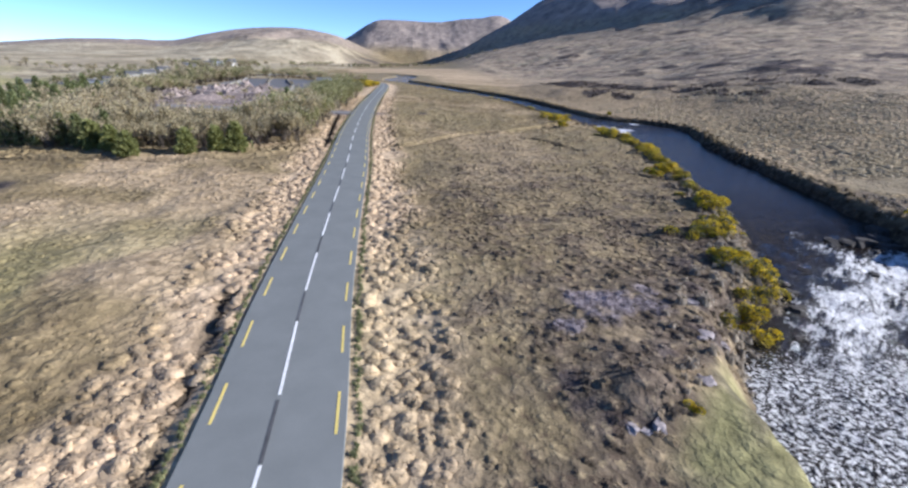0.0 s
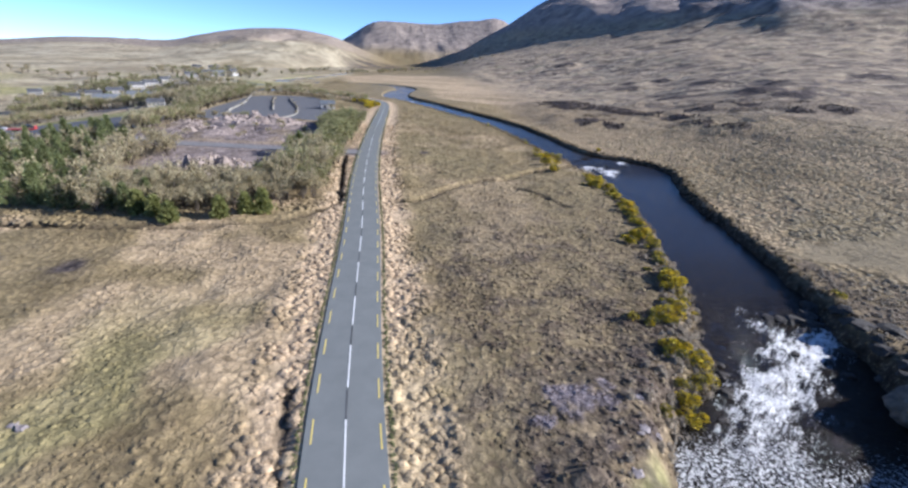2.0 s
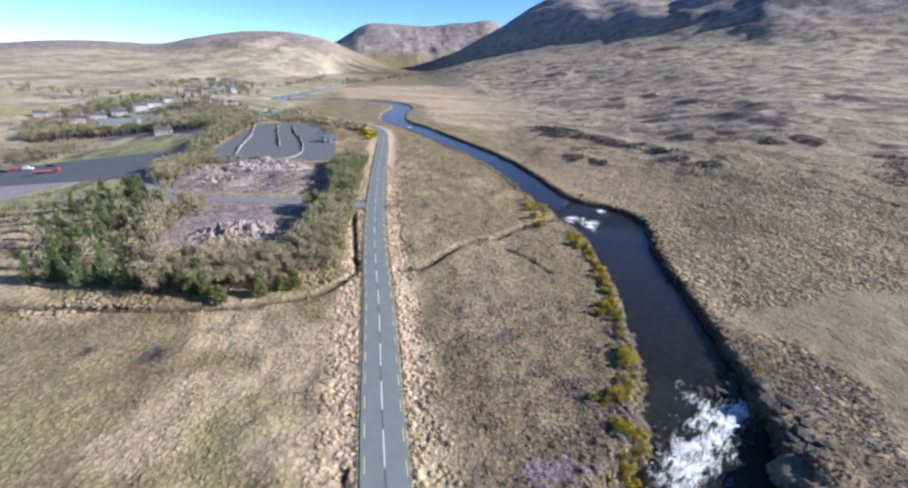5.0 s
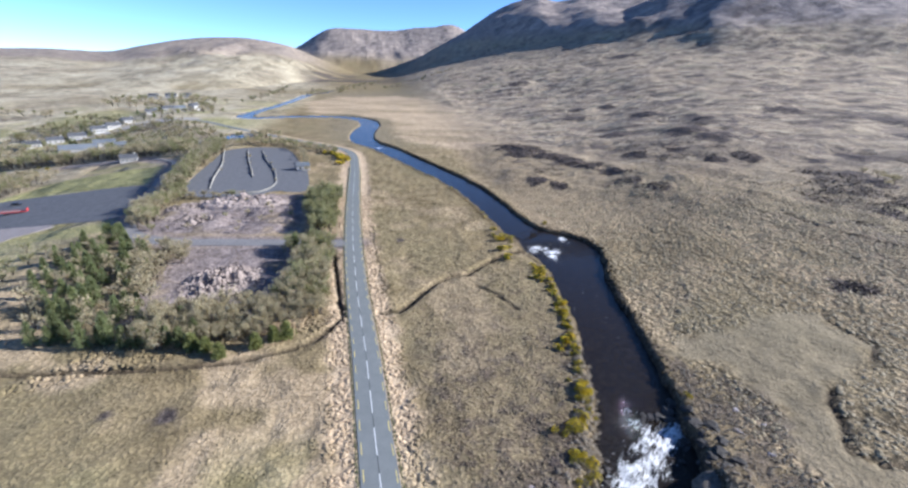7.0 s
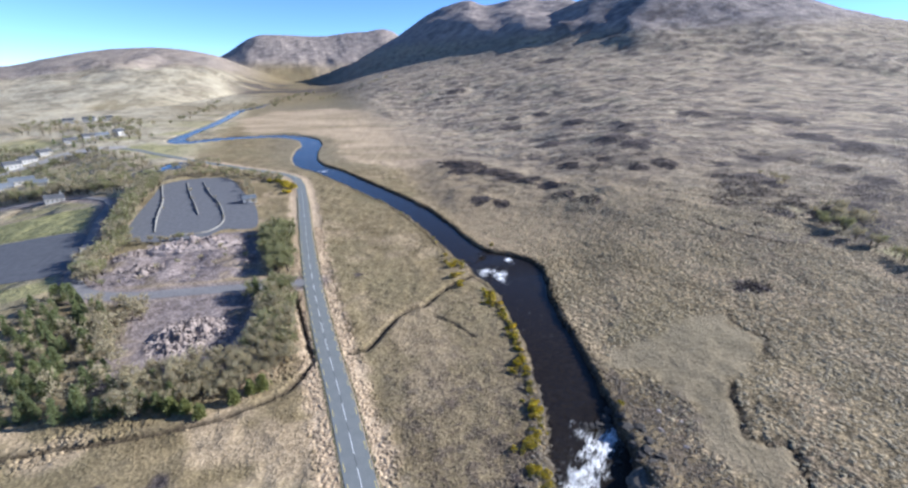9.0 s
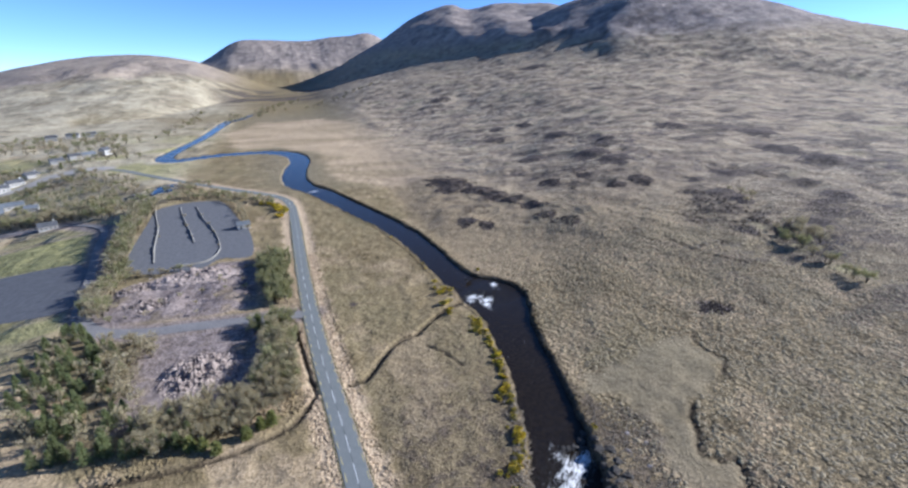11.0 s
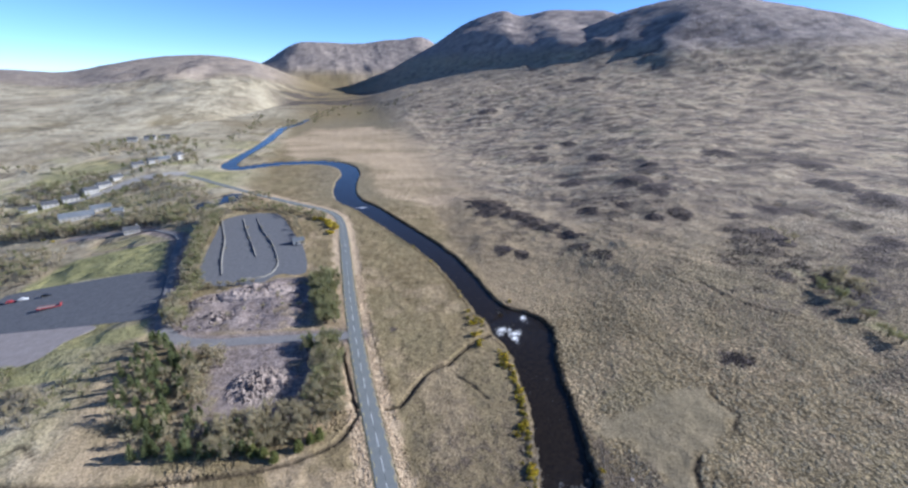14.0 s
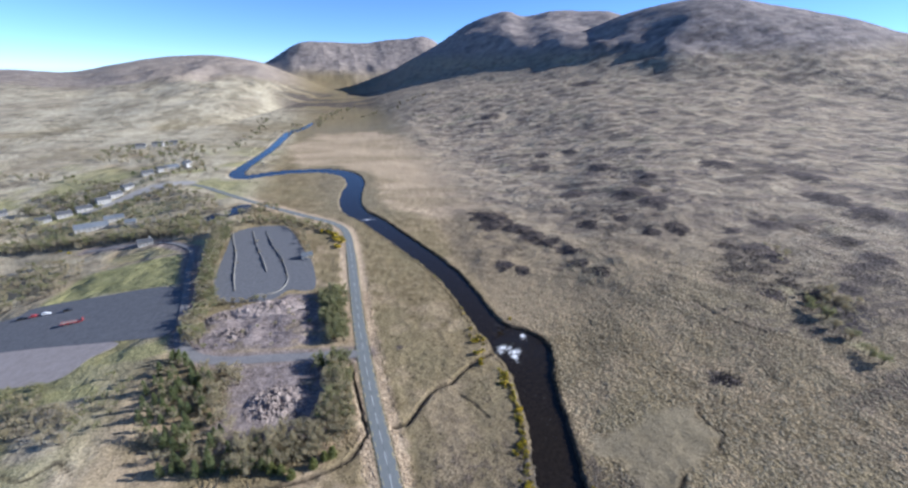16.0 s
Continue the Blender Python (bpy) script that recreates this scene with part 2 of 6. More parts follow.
def asphalt(name, dark, light, patch=0.25):
    m, nt, b = start(name, 0.95, 0.02)
    p = position(nt)
    fine = noise_tex(nt, p, 40, 3, 0.7)
    mid = noise_tex(nt, p, 0.5, 6, 0.6)
    c = ramp(nt, mid, [(0.25, dark), (0.75, light)])
    hsv = node(nt, "ShaderNodeHueSaturation")
    link(nt, maths(nt, "ADD", maths(nt, "MULTIPLY", fine, 0.5), 0.75), hsv.inputs["Value"])
    link(nt, c, hsv.inputs["Color"])
    link(nt, hsv.outputs[0], b.inputs["Base Color"])
    bump(nt, b, fine, 0.3, 0.01)
    return m


def water_material():
    m, nt, b = start("river_water", 0.07, 0.36)
    b.inputs["IOR"].default_value = 1.33
    p = position(nt)
    foam = attribute(nt, "foam")
    chop = attribute(nt, "chop")
    n1 = noise_tex(nt, p, 0.9, 5, 0.65)
    n2 = noise_tex(nt, p, 3.6, 5, 0.7)
    turned = node(nt, "ShaderNodeMapping")
    turned.inputs["Rotation"].default_value = (0, 0, radians(-40))
    link(nt, p, turned.inputs["Vector"])
    flow = turned.outputs[0]
    n3 = noise_tex(nt, flow, 1.5, 6, 0.72, (0.35, 1.2, 1.0))
    n4 = noise_tex(nt, flow, 0.45, 4, 0.6, (0.6, 1.2, 1.0))
    lace = maths(nt, "ADD", maths(nt, "ADD", maths(nt, "MULTIPLY", n3, 0.45), maths(nt, "MULTIPLY", n2, 0.25)), maths(nt, "MULTIPLY", n4, 0.3))
    lace = maths(nt, "ADD", maths(nt, "MULTIPLY", maths(nt, "SUBTRACT", lace, 0.5), 4.2), 0.5)
    mask = step(nt, maths(nt, "SUBTRACT", maths(nt, "ADD", foam, lace), 1.0), -0.12, 0.5)
    # glints on the ripples, painted white into the water colour along with the foam
    glint = step(nt, maths(nt, "ADD", maths(nt, "MULTIPLY", maths(nt, "SUBTRACT", noise_tex(nt, p, 4.2, 4, 0.7), 0.5), 2.2), attribute(nt, "glitter")), 0.84, 1.28)
    mask = maths(nt, "MAXIMUM", mask, maths(nt, "MULTIPLY", glint, maths(nt, "MULTIPLY", attribute(nt, "glitter"), 0.85)))
    bed = ramp(nt, n1, [(0.3, (0.010, 0.0075, 0.005)), (0.7, (0.022, 0.016, 0.010))])
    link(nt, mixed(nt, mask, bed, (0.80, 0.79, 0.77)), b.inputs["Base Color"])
    link(nt, maths(nt, "ADD", maths(nt, "MULTIPLY", mask, 0.5), 0.07), b.inputs["Roughness"])
    h = maths(nt, "ADD", maths(nt, "MULTIPLY", n1, 0.6), maths(nt, "MULTIPLY", n2, 0.4))
    h = maths(nt, "MULTIPLY", h, maths(nt, "ADD", chop, 0.05))
    bump(nt, b, h, 1.0, 0.45)
    return m


M_ground = ground_material()
M_water = water_material()
M_road = asphalt("road_asphalt", (0.160, 0.168, 0.162), (0.196, 0.204, 0.196))
M_yard = asphalt("dark_tarmac", (0.105, 0.106, 0.112), (0.168, 0.166, 0.17))
M_gravel = grainy("gravel", (0.22, 0.185, 0.165), (0.38, 0.33, 0.30), 3.0, 0.95)
M_paving = grainy("pale_paving", (0.27, 0.245, 0.215), (0.45, 0.415, 0.37), 0.5, 0.95)
M_track = grainy("worn_track", (0.12, 0.115, 0.115), (0.25, 0.235, 0.225), 1.5, 0.95)
M_white = grainy("white_line", (0.55, 0.55, 0.53), (0.78, 0.78, 0.76), 8.0, 0.6, vary=0.1)
M_yellow = grainy("yellow_line", (0.52, 0.40, 0.10), (0.72, 0.58, 0.20), 8.0, 0.6, vary=0.15)
M_seam = grainy("tar_seam", (0.05, 0.05, 0.052), (0.12, 0.12, 0.122), 3.0, 0.7)
M_rock = grainy("wet_rock", (0.02, 0.018, 0.016), (0.085, 0.076, 0.067), 2.2, 0.85, 0.2, bumped=0.8, distance=0.12)
M_stone = grainy("grey_stone", (0.15, 0.125, 0.12), (0.38, 0.335, 0.32), 2.5, 0.9, bumped=0.7, distance=0.08)
M_rubble = grainy("rubble", (0.15, 0.118, 0.10), (0.42, 0.345, 0.30), 0.9, 0.95, bumped=0.8, distance=0.1)
M_kerb = grainy("kerb_concrete", (0.15, 0.14, 0.12), (0.30, 0.28, 0.245), 1.0, 0.9)
M_bark = grainy("bark", (0.05, 0.04, 0.03), (0.16, 0.13, 0.10), 9.0, 0.95, bumped=0.6)
M_twig = grainy("bare_twig", (0.25, 0.20, 0.14), (0.42, 0.35, 0.255), 6.0, 0.95)
M_needle = leafy("pine_needles", (0.115, 0.14, 0.056), (0.295, 0.315, 0.14), 0.46)
M_needle_light = leafy("young_needles", (0.16, 0.175, 0.055), (0.31, 0.315, 0.11), 0.45)
M_catkin = leafy("willow_buds", (0.30, 0.255, 0.145), (0.46, 0.395, 0.235), 0.45)
M_spring = leafy("spring_leaves", (0.20, 0.20, 0.085), (0.33, 0.315, 0.15), 0.45)
M_gorse = leafy("gorse_spines", (0.06, 0.066, 0.024), (0.20, 0.185, 0.08))
M_blossom = leafy("gorse_blossom", (0.56, 0.41, 0.012), (0.78, 0.61, 0.04), 0.15)
M_sedge = leafy("moor_sedge", (0.25, 0.202, 0.121), (0.435, 0.356, 0.22), 0.3, 0.0)
M_scrub = leafy("bank_scrub", (0.16, 0.13, 0.095), (0.41, 0.35, 0.26), 0.35, 0.0)
M_verge = leafy("verge_green", (0.10, 0.11, 0.045), (0.20, 0.20, 0.09), 0.3, 0.0)
M_outcrop = grainy("mossy_outcrop", (0.05, 0.042, 0.033), (0.20, 0.168, 0.132), 1.6, 0.95, bumped=1.0, distance=0.2)
M_wall = grainy("plaster_white", (0.26, 0.25, 0.23), (0.46, 0.445, 0.415), 2.0, 0.9)
M_slate = grainy("slate_roof", (0.045, 0.046, 0.05), (0.11, 0.112, 0.12), 3.0, 0.85)
M_sheet = grainy("sheet_roof", (0.085, 0.095, 0.108), (0.165, 0.178, 0.192), 1.0, 0.7)
M_dark = grainy("dark_opening", (0.01, 0.01, 0.012), (0.03, 0.03, 0.035), 3.0, 0.3, 0.5)
M_rubber = grainy("rubber", (0.012, 0.012, 0.012), (0.03, 0.03, 0.03), 10.0, 0.9)
M_glass = grainy("car_glass", (0.012, 0.014, 0.016), (0.025, 0.028, 0.03), 2.0, 0.08, 0.6, bumped=0)


def paint(name, c):
    return grainy(name, tuple(v * 0.8 for v in c), c, 1.0, 0.3, 0.5, bumped=0, vary=0.0)


M_red, M_pearl, M_black = paint("red_paint", (0.36, 0.05, 0.05)), paint("white_paint", (0.75, 0.75, 0.75)), paint("black_paint", (0.02, 0.02, 0.022))


# ---- plan ----
def rand2(ix, iy, seed):
    h = (ix * 374761393 + iy * 668265263 + seed * 1442695041) & 0x7FFFFFFF
    h = ((h ^ (h >> 13)) * 1274126177) & 0x7FFFFFFF
    return ((h ^ (h >> 16)) & 0xFFFF) / 65535.0


def vnoise(x, y, seed=0):
    x, y = np.asarray(x, float), np.asarray(y, float)
    ix, iy = np.floor(x).astype(np.int64), np.floor(y).astype(np.int64)
    fx, fy = x - ix, y - iy
    fx, fy = fx * fx * (3 - 2 * fx), fy * fy * (3 - 2 * fy)
    a, b = rand2(ix, iy, seed), rand2(ix + 1, iy, seed)
    c, d = rand2(ix, iy + 1, seed), rand2(ix + 1, iy + 1, seed)
    return (a * (1 - fx) + b * fx) * (1 - fy) + (c * (1 - fx) + d * fx) * fy


def fbm(x, y, octaves=4, seed=0, gain=0.5):
    out, amp, total = 0.0, 1.0, 0.0
    for k in range(octaves):
        out = out + amp * vnoise(x * 2**k + 17.3 * k, y * 2**k - 9.1 * k, seed + k)
        total += amp
        amp *= gain
    return out / total


def smooth(v, lo, hi):
    u = np.clip((np.asarray(v, float) - lo) / (hi - lo), 0, 1)
    return u * u * (3 - 2 * u)


def curve_points(points, gap):
    """A smooth line through the points (rows of x, y and more), sampled about every gap metres."""
    p = np.array(points, float)
    p = np.vstack([2 * p[0] - p[1], p, 2 * p[-1] - p[-2]])
    out = []
    for a, b, c, d in zip(p, p[1:], p[2:], p[3:]):
        n = max(1, int(np.linalg.norm((c - b)[:2]) / gap))
        for k in range(n):
            u = k / n
            out.append(0.5 * (2 * b + (c - a) * u + (2 * a - 5 * b + 4 * c - d) * u * u + (3 * b - a - 3 * c + d) * u**3))
    out.append(p[-2])
    return np.array(out)


def line_distance(x, y, line):
    """Distance of each place to a line, and the line's further columns at the nearest spot."""
    best = np.full(np.shape(x), 1e9)
    more = np.zeros((line.shape[1] - 2, *np.shape(x)))
    for a, b in zip(line, line[1:]):
        d = b[:2] - a[:2]
        u = np.clip(((x - a[0]) * d[0] + (y - a[1]) * d[1]) / max(d @ d, 1e-9), 0, 1)
        r = np.hypot(x - a[0] - u * d[0], y - a[1] - u * d[1])
        near = r < best
        best = np.where(near, r, best)
        for k in range(len(more)):
            more[k] = np.where(near, a[2 + k] + u * (b[2 + k] - a[2 + k]), more[k])
    return best, more


def area_distance(x, y, corners):
    """Distance outside an outline; negative inside."""
    best, inside = np.full(np.shape(x), 1e9), np.zeros(np.shape(x), bool)
    for (ax, ay), (bx, by) in zip(corners, corners[1:] + corners[:1]):
        dx, dy = bx - ax, by - ay
        u = np.clip(((x - ax) * dx + (y - ay) * dy) / (dx * dx + dy * dy), 0, 1)
        best = np.minimum(best, np.hypot(x - ax - u * dx, y - ay - u * dy))
        if ay != by:
            inside ^= ((ay > y) != (by > y)) & (x < (bx - ax) * (y - ay) / (by - ay) + ax)
    return np.where(inside, -best, best)


# the river: x, y, half width
RIVER = [(-8, -90, 5), (4, -45, 5), (16, -12, 5.5), (21.5, 3, 5.5), (23.5, 12, 5.3), (26, 18, 5.4), (33, 22.6, 6.4), (38.1, 28.1, 7.2), (40.8, 33.8, 7.5),
         (43.4, 41, 6.6), (45.6, 48, 6.6), (48.6, 59.5, 6.7), (52, 71.5, 6.8), (54.8, 86, 7.0), (57, 96, 7.8), (59, 104, 9.2), (60.2, 111, 11.4), (60, 119, 12.4),
         (57, 128, 9.6), (52.8, 136, 6.6), (50.9, 146, 6.0), (50, 160, 6.0), (48.5, 178, 6.2), (45.5, 199, 6.6), (39.5, 225, 7.0), (30, 253, 7.4),
         (19, 286, 7.6), (6.5, 322, 8.2), (-5.5, 346, 8.7), (-10.5, 380, 9.2), (-7, 425, 9.5), (-2, 465, 9), (-8, 505, 10), (-32, 535, 12), (-65, 541, 12),
         (-100, 532, 11), (-128, 517, 10), (-141, 535, 8), (-141, 570, 6.5), (-136, 620, 6), (-128, 690, 6), (-124, 760, 6), (-120, 860, 6.5), (-116, 930, 8), (-96, 990, 7), (-80, 1100, 4)]
river = curve_points(RIVER, 3.0)
LEVEL_Y, LEVEL_Z = (-90, 14, 26, 33, 39, 45, 112, 120, 1200), (-3.0, -2.8, -2.6, -2.2, -1.75, -1.45, -1.4, -1.05, -0.9)
# the road: x, y
ROAD = [(-1.2, -60), (-2.2, -20), (-3.1, 5), (-3.75, 16), (-4.65, 25), (-5.35, 34), (-5.95, 43), (-6.55, 53), (-7.4, 66), (-8.4, 78), (-9.5, 92), (-10.4, 107), (-11.3, 125),
        (-12.0, 145), (-12.6, 170), (-13.0, 205), (-13.5, 250), (-14.8, 284), (-19.5, 307), (-31, 325), (-52, 346), (-80, 376), (-105, 404), (-139, 444),
        (-160, 470), (-176, 484)]
road_line = curve_points(ROAD, 4.0)
HALF_ROAD = 2.85
DITCHES = [  # width, depth, line
    (0.9, 1.0, [(-3.5, 81), (1, 81.5), (6.3, 88), (11, 94), (16, 98.5), (22, 100), (28, 105.5), (37, 112), (46, 116)]),
    (0.8, 0.8, [(-109, 76), (-89, 70), (-72, 67), (-55, 65.5), (-38, 64.5), (-20.5, 69.5), (-12.8, 80)]),
    (0.7, 0.8, [(-13, 81), (-14.6, 94), (-16.6, 112), (-17.4, 122)]),
    (0.22, 0.3, [(-6.6, 8), (-7.2, 12), (-7.6, 15.3), (-8.0, 17), (-8.4, 20.2), (-8.9, 23.7), (-9.6, 28)]),
    (0.5, 0.6, [(113, 66), (111, 64), (108.6, 57.3), (110.5, 51), (104, 46.5), (103.5, 43.2)]),
    (0.6, 0.7, [(83.4, 38.2), (79.5, 35.6), (78.4, 33.0), (75.8, 29), (73.6, 27.6), (72.1, 25.2), (74.7, 22.2), (77.2, 21.6), (78.5, 19.6), (75.8, 16.6), (73.5, 13.0)]),
    (0.6, 0.5, [(152.7, 153), (154, 142), (156.1, 131.8)]),
    (0.6, 0.6, [(165.7, 130.3), (167.5, 120), (168.5, 112.3), (180, 98), (191.7, 86)]),
    (1.0, 0.8, [(263, 367), (270, 300), (285, 273), (311, 228), (325, 170), (315, 130)]),
    (0.4, 0.4, [(24, 92), (29, 84), (31, 78)]),
    (0.5, 0.5, [(-104, 84), (-112, 92), (-118, 86), (-128, 92)]),
]
SIDE_TRACK = [(-12, 128.5), (-28, 130.5), (-55, 134), (-70, 136), (-84, 142), (-93, 155), (-98, 178), (-104.5, 206.5), (-113.8, 242.9), (-125.6, 290.4), (-160.4, 325.5), (-214.5, 335)]
CAR_PARK = [(-87, 195), (-94, 218), (-98.5, 275), (-99.5, 311), (-82, 322), (-62, 316), (-46, 264), (-38.5, 236), (-36, 199), (-50, 200), (-58, 190), (-73, 190)]
TARMAC_LOT = [(-288.6, 223.8), (-208.8, 226.6), (-196.3, 236.7), (-157.8, 233.3), (-119.7, 225.6), (-104.5, 200.4), (-100, 166), (-125.6, 169.6), (-184.1, 185.8), (-250.9, 194.8)]
GRAVEL_LOT = [(-250.9, 194.8), (-184.1, 185.8), (-126.8, 169.4), (-132.9, 157.9), (-140.2, 145.9), (-164.3, 149.9), (-228.8, 162.4)]
WORKS_YARD = [(-86, 146), (-87, 178), (-69, 184), (-49, 194), (-34, 190), (-31, 143), (-49, 141), (-70, 145)]
DEMOLITION = [(-61, 88), (-60, 124), (-30, 124), (-26, 112), (-30, 88)]
HEATH_BANK = [(98, 322), (121, 308), (129, 252), (142, 212), (153, 180), (139, 166), (118, 180), (95, 196), (80, 206), (85, 262)]
MIRE = [(60, 54), (66.6, 60.4), (80, 61), (94.7, 67.2), (110, 64), (107, 56), (108.5, 50), (95.2, 42), (86, 40.5), (78.5, 33), (71.5, 25.8), (77, 19.1), (68, 14), (61, 24), (69.2, 36), (66.8, 47)]
GREEN_FIELD = [(-195, 234.1), (-186.8, 280.5), (-124.5, 283.7), (-112.6, 226.2), (-159.2, 235.8)]
MEADOW = [(-70, 560), (-20, 560), (18, 520), (20, 440), (15, 380), (60, 300), (110, 330), (190, 420), (170, 560), (120, 760), (60, 900), (-60, 900), (-110, 700)]
POND = [(-136, 361), (-129, 351), (-112, 356), (-100, 367), (-99, 384), (-106, 389), (-119, 380)]
LANE = [(-262, 436), (-248, 448), (-236, 462), (-222, 478), (-204, 490), (-188, 494), (-176, 488)]
LAWN = [(18.2, 20.4), (16.4, 19), (14.4, 16.9), (11.6, 14.2), (9.4, 6), (8, -5), (15, -5), (16.8, 9), (17.7, 14), (18.5, 16), (19.2, 18.6)]
ROUGH_BANK = [(50, 45), (58, 50), (70, 42), (68, 30), (58, 14), (46, 12), (42, 20), (47, 30), (50, 38)]
# heather-grown banks on the moor: x, y, reach
NEAR_BANKS = [(101, 306, 13), (106, 292, 15), (100, 278, 10), (113, 266, 11), (120, 247, 9), (127, 227, 9), (133, 210, 8), (129, 188, 5), (82, 200, 6), (91, 192, 5), (134, 174, 7), (203, 341, 14), (174, 254, 9),
              (203, 255, 7), (204, 222, 6), (227, 220, 9), (265, 208, 8), (255, 175, 13), (257, 162, 7), (300, 214, 9), (216, 127, 5), (242, 118, 10), (268, 123, 7)]
FAR_BANKS = [(259, 529, 11), (294, 520, 10), (226, 461, 14), (271, 403, 15), (243, 304, 17), (245, 275, 14), (297, 886, 23), (620, 1070, 36), (288, 341, 10), (328, 170, 8), (316, 144, 9), (398, 204, 13),
             (397, 240, 16), (438, 294, 17), (380, 351, 13)]
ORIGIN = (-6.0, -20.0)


def glide(v, at, values):
    """Smooth interpolation through the values."""
    at, values = np.array(at, float), np.array(values, float)
    slope = np.gradient(values, at)
    k = np.clip(np.searchsorted(at, v) - 1, 0, len(at) - 2)
    h = at[k + 1] - at[k]
    u = np.clip((v - at[k]) / h, 0, 1)
    return ((2 * u**3 - 3 * u**2 + 1) * values[k] + (u**3 - 2 * u**2 + u) * h * slope[k]
            + (3 * u**2 - 2 * u**3) * values[k + 1] + (u**3 - u**2) * h * slope[k + 1])


def fall(x, y):
    """How far the ground west of the road drops below it."""
    x, y = np.asarray(x, float), np.asarray(y, float)
    brow = np.interp(y, (320, 400, 480, 560), (-100, -135, -195, -230))
    return 0.15 * np.clip(brow - x, 0, 160) * (1 - smooth(np.hypot(x - ORIGIN[0], y - ORIGIN[1]), 450, 900)) * smooth(y, 60, 110)


def terrain(x, y):
    """Height of the ground, and masks for what grows on it."""
    x, y = np.asarray(x, float), np.asarray(y, float)
    r, a = np.hypot(x - ORIGIN[0], y - ORIGIN[1]), np.degrees(np.arctan2(x - ORIGIN[0], y - ORIGIN[1]))
    spur = fbm(x / 520 + 3, y / 520, 5, 11, 0.55) - 0.5
    gully = np.abs(fbm(x / 260, y / 260 + 5, 4, 31, 0.55) - 0.5) * 2
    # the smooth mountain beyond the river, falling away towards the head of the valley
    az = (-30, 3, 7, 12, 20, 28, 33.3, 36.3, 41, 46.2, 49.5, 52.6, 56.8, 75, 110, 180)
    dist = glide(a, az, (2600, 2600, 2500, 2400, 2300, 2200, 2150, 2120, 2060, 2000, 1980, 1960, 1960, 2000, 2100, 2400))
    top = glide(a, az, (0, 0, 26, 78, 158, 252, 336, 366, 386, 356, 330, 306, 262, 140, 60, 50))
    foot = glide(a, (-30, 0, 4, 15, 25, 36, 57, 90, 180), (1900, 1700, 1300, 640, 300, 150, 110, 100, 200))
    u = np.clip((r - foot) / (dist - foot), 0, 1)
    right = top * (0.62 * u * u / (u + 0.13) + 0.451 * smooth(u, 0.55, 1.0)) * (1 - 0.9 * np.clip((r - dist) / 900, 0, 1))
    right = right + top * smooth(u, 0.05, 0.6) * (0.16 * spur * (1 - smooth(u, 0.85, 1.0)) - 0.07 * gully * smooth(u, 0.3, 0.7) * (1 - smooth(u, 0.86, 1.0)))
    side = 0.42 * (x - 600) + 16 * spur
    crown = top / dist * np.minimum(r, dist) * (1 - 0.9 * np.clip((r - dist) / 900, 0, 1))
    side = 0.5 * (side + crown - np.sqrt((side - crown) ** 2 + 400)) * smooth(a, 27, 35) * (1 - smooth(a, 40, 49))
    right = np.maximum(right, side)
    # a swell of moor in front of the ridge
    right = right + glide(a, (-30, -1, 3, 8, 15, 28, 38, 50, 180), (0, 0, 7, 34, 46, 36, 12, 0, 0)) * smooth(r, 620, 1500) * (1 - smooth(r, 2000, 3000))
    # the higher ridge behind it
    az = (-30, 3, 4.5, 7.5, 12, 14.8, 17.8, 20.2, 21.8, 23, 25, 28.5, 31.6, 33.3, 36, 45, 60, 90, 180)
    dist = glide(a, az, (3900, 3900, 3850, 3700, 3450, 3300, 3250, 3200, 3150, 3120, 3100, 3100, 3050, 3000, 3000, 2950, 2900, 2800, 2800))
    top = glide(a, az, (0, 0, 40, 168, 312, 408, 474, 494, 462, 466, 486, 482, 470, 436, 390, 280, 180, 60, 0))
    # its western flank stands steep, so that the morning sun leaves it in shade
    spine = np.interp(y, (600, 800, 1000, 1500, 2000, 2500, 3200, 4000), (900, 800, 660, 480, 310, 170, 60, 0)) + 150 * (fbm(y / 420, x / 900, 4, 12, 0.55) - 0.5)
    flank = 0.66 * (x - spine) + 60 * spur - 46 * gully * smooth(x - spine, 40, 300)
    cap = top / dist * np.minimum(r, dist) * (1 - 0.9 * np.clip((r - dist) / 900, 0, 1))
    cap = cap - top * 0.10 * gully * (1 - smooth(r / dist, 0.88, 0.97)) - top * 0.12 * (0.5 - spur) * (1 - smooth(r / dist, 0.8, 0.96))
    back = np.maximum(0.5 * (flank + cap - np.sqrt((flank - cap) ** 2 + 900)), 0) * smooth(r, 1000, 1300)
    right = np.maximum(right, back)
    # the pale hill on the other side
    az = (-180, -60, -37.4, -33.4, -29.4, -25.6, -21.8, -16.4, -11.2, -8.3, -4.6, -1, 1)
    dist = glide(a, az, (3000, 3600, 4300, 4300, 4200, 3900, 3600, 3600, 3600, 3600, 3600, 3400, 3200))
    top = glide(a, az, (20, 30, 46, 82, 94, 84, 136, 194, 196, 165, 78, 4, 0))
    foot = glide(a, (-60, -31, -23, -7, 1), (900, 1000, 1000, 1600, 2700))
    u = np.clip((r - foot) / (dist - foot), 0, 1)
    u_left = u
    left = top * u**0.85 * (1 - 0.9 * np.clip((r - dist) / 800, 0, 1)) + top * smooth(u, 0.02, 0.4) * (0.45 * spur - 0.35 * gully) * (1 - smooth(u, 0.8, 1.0))
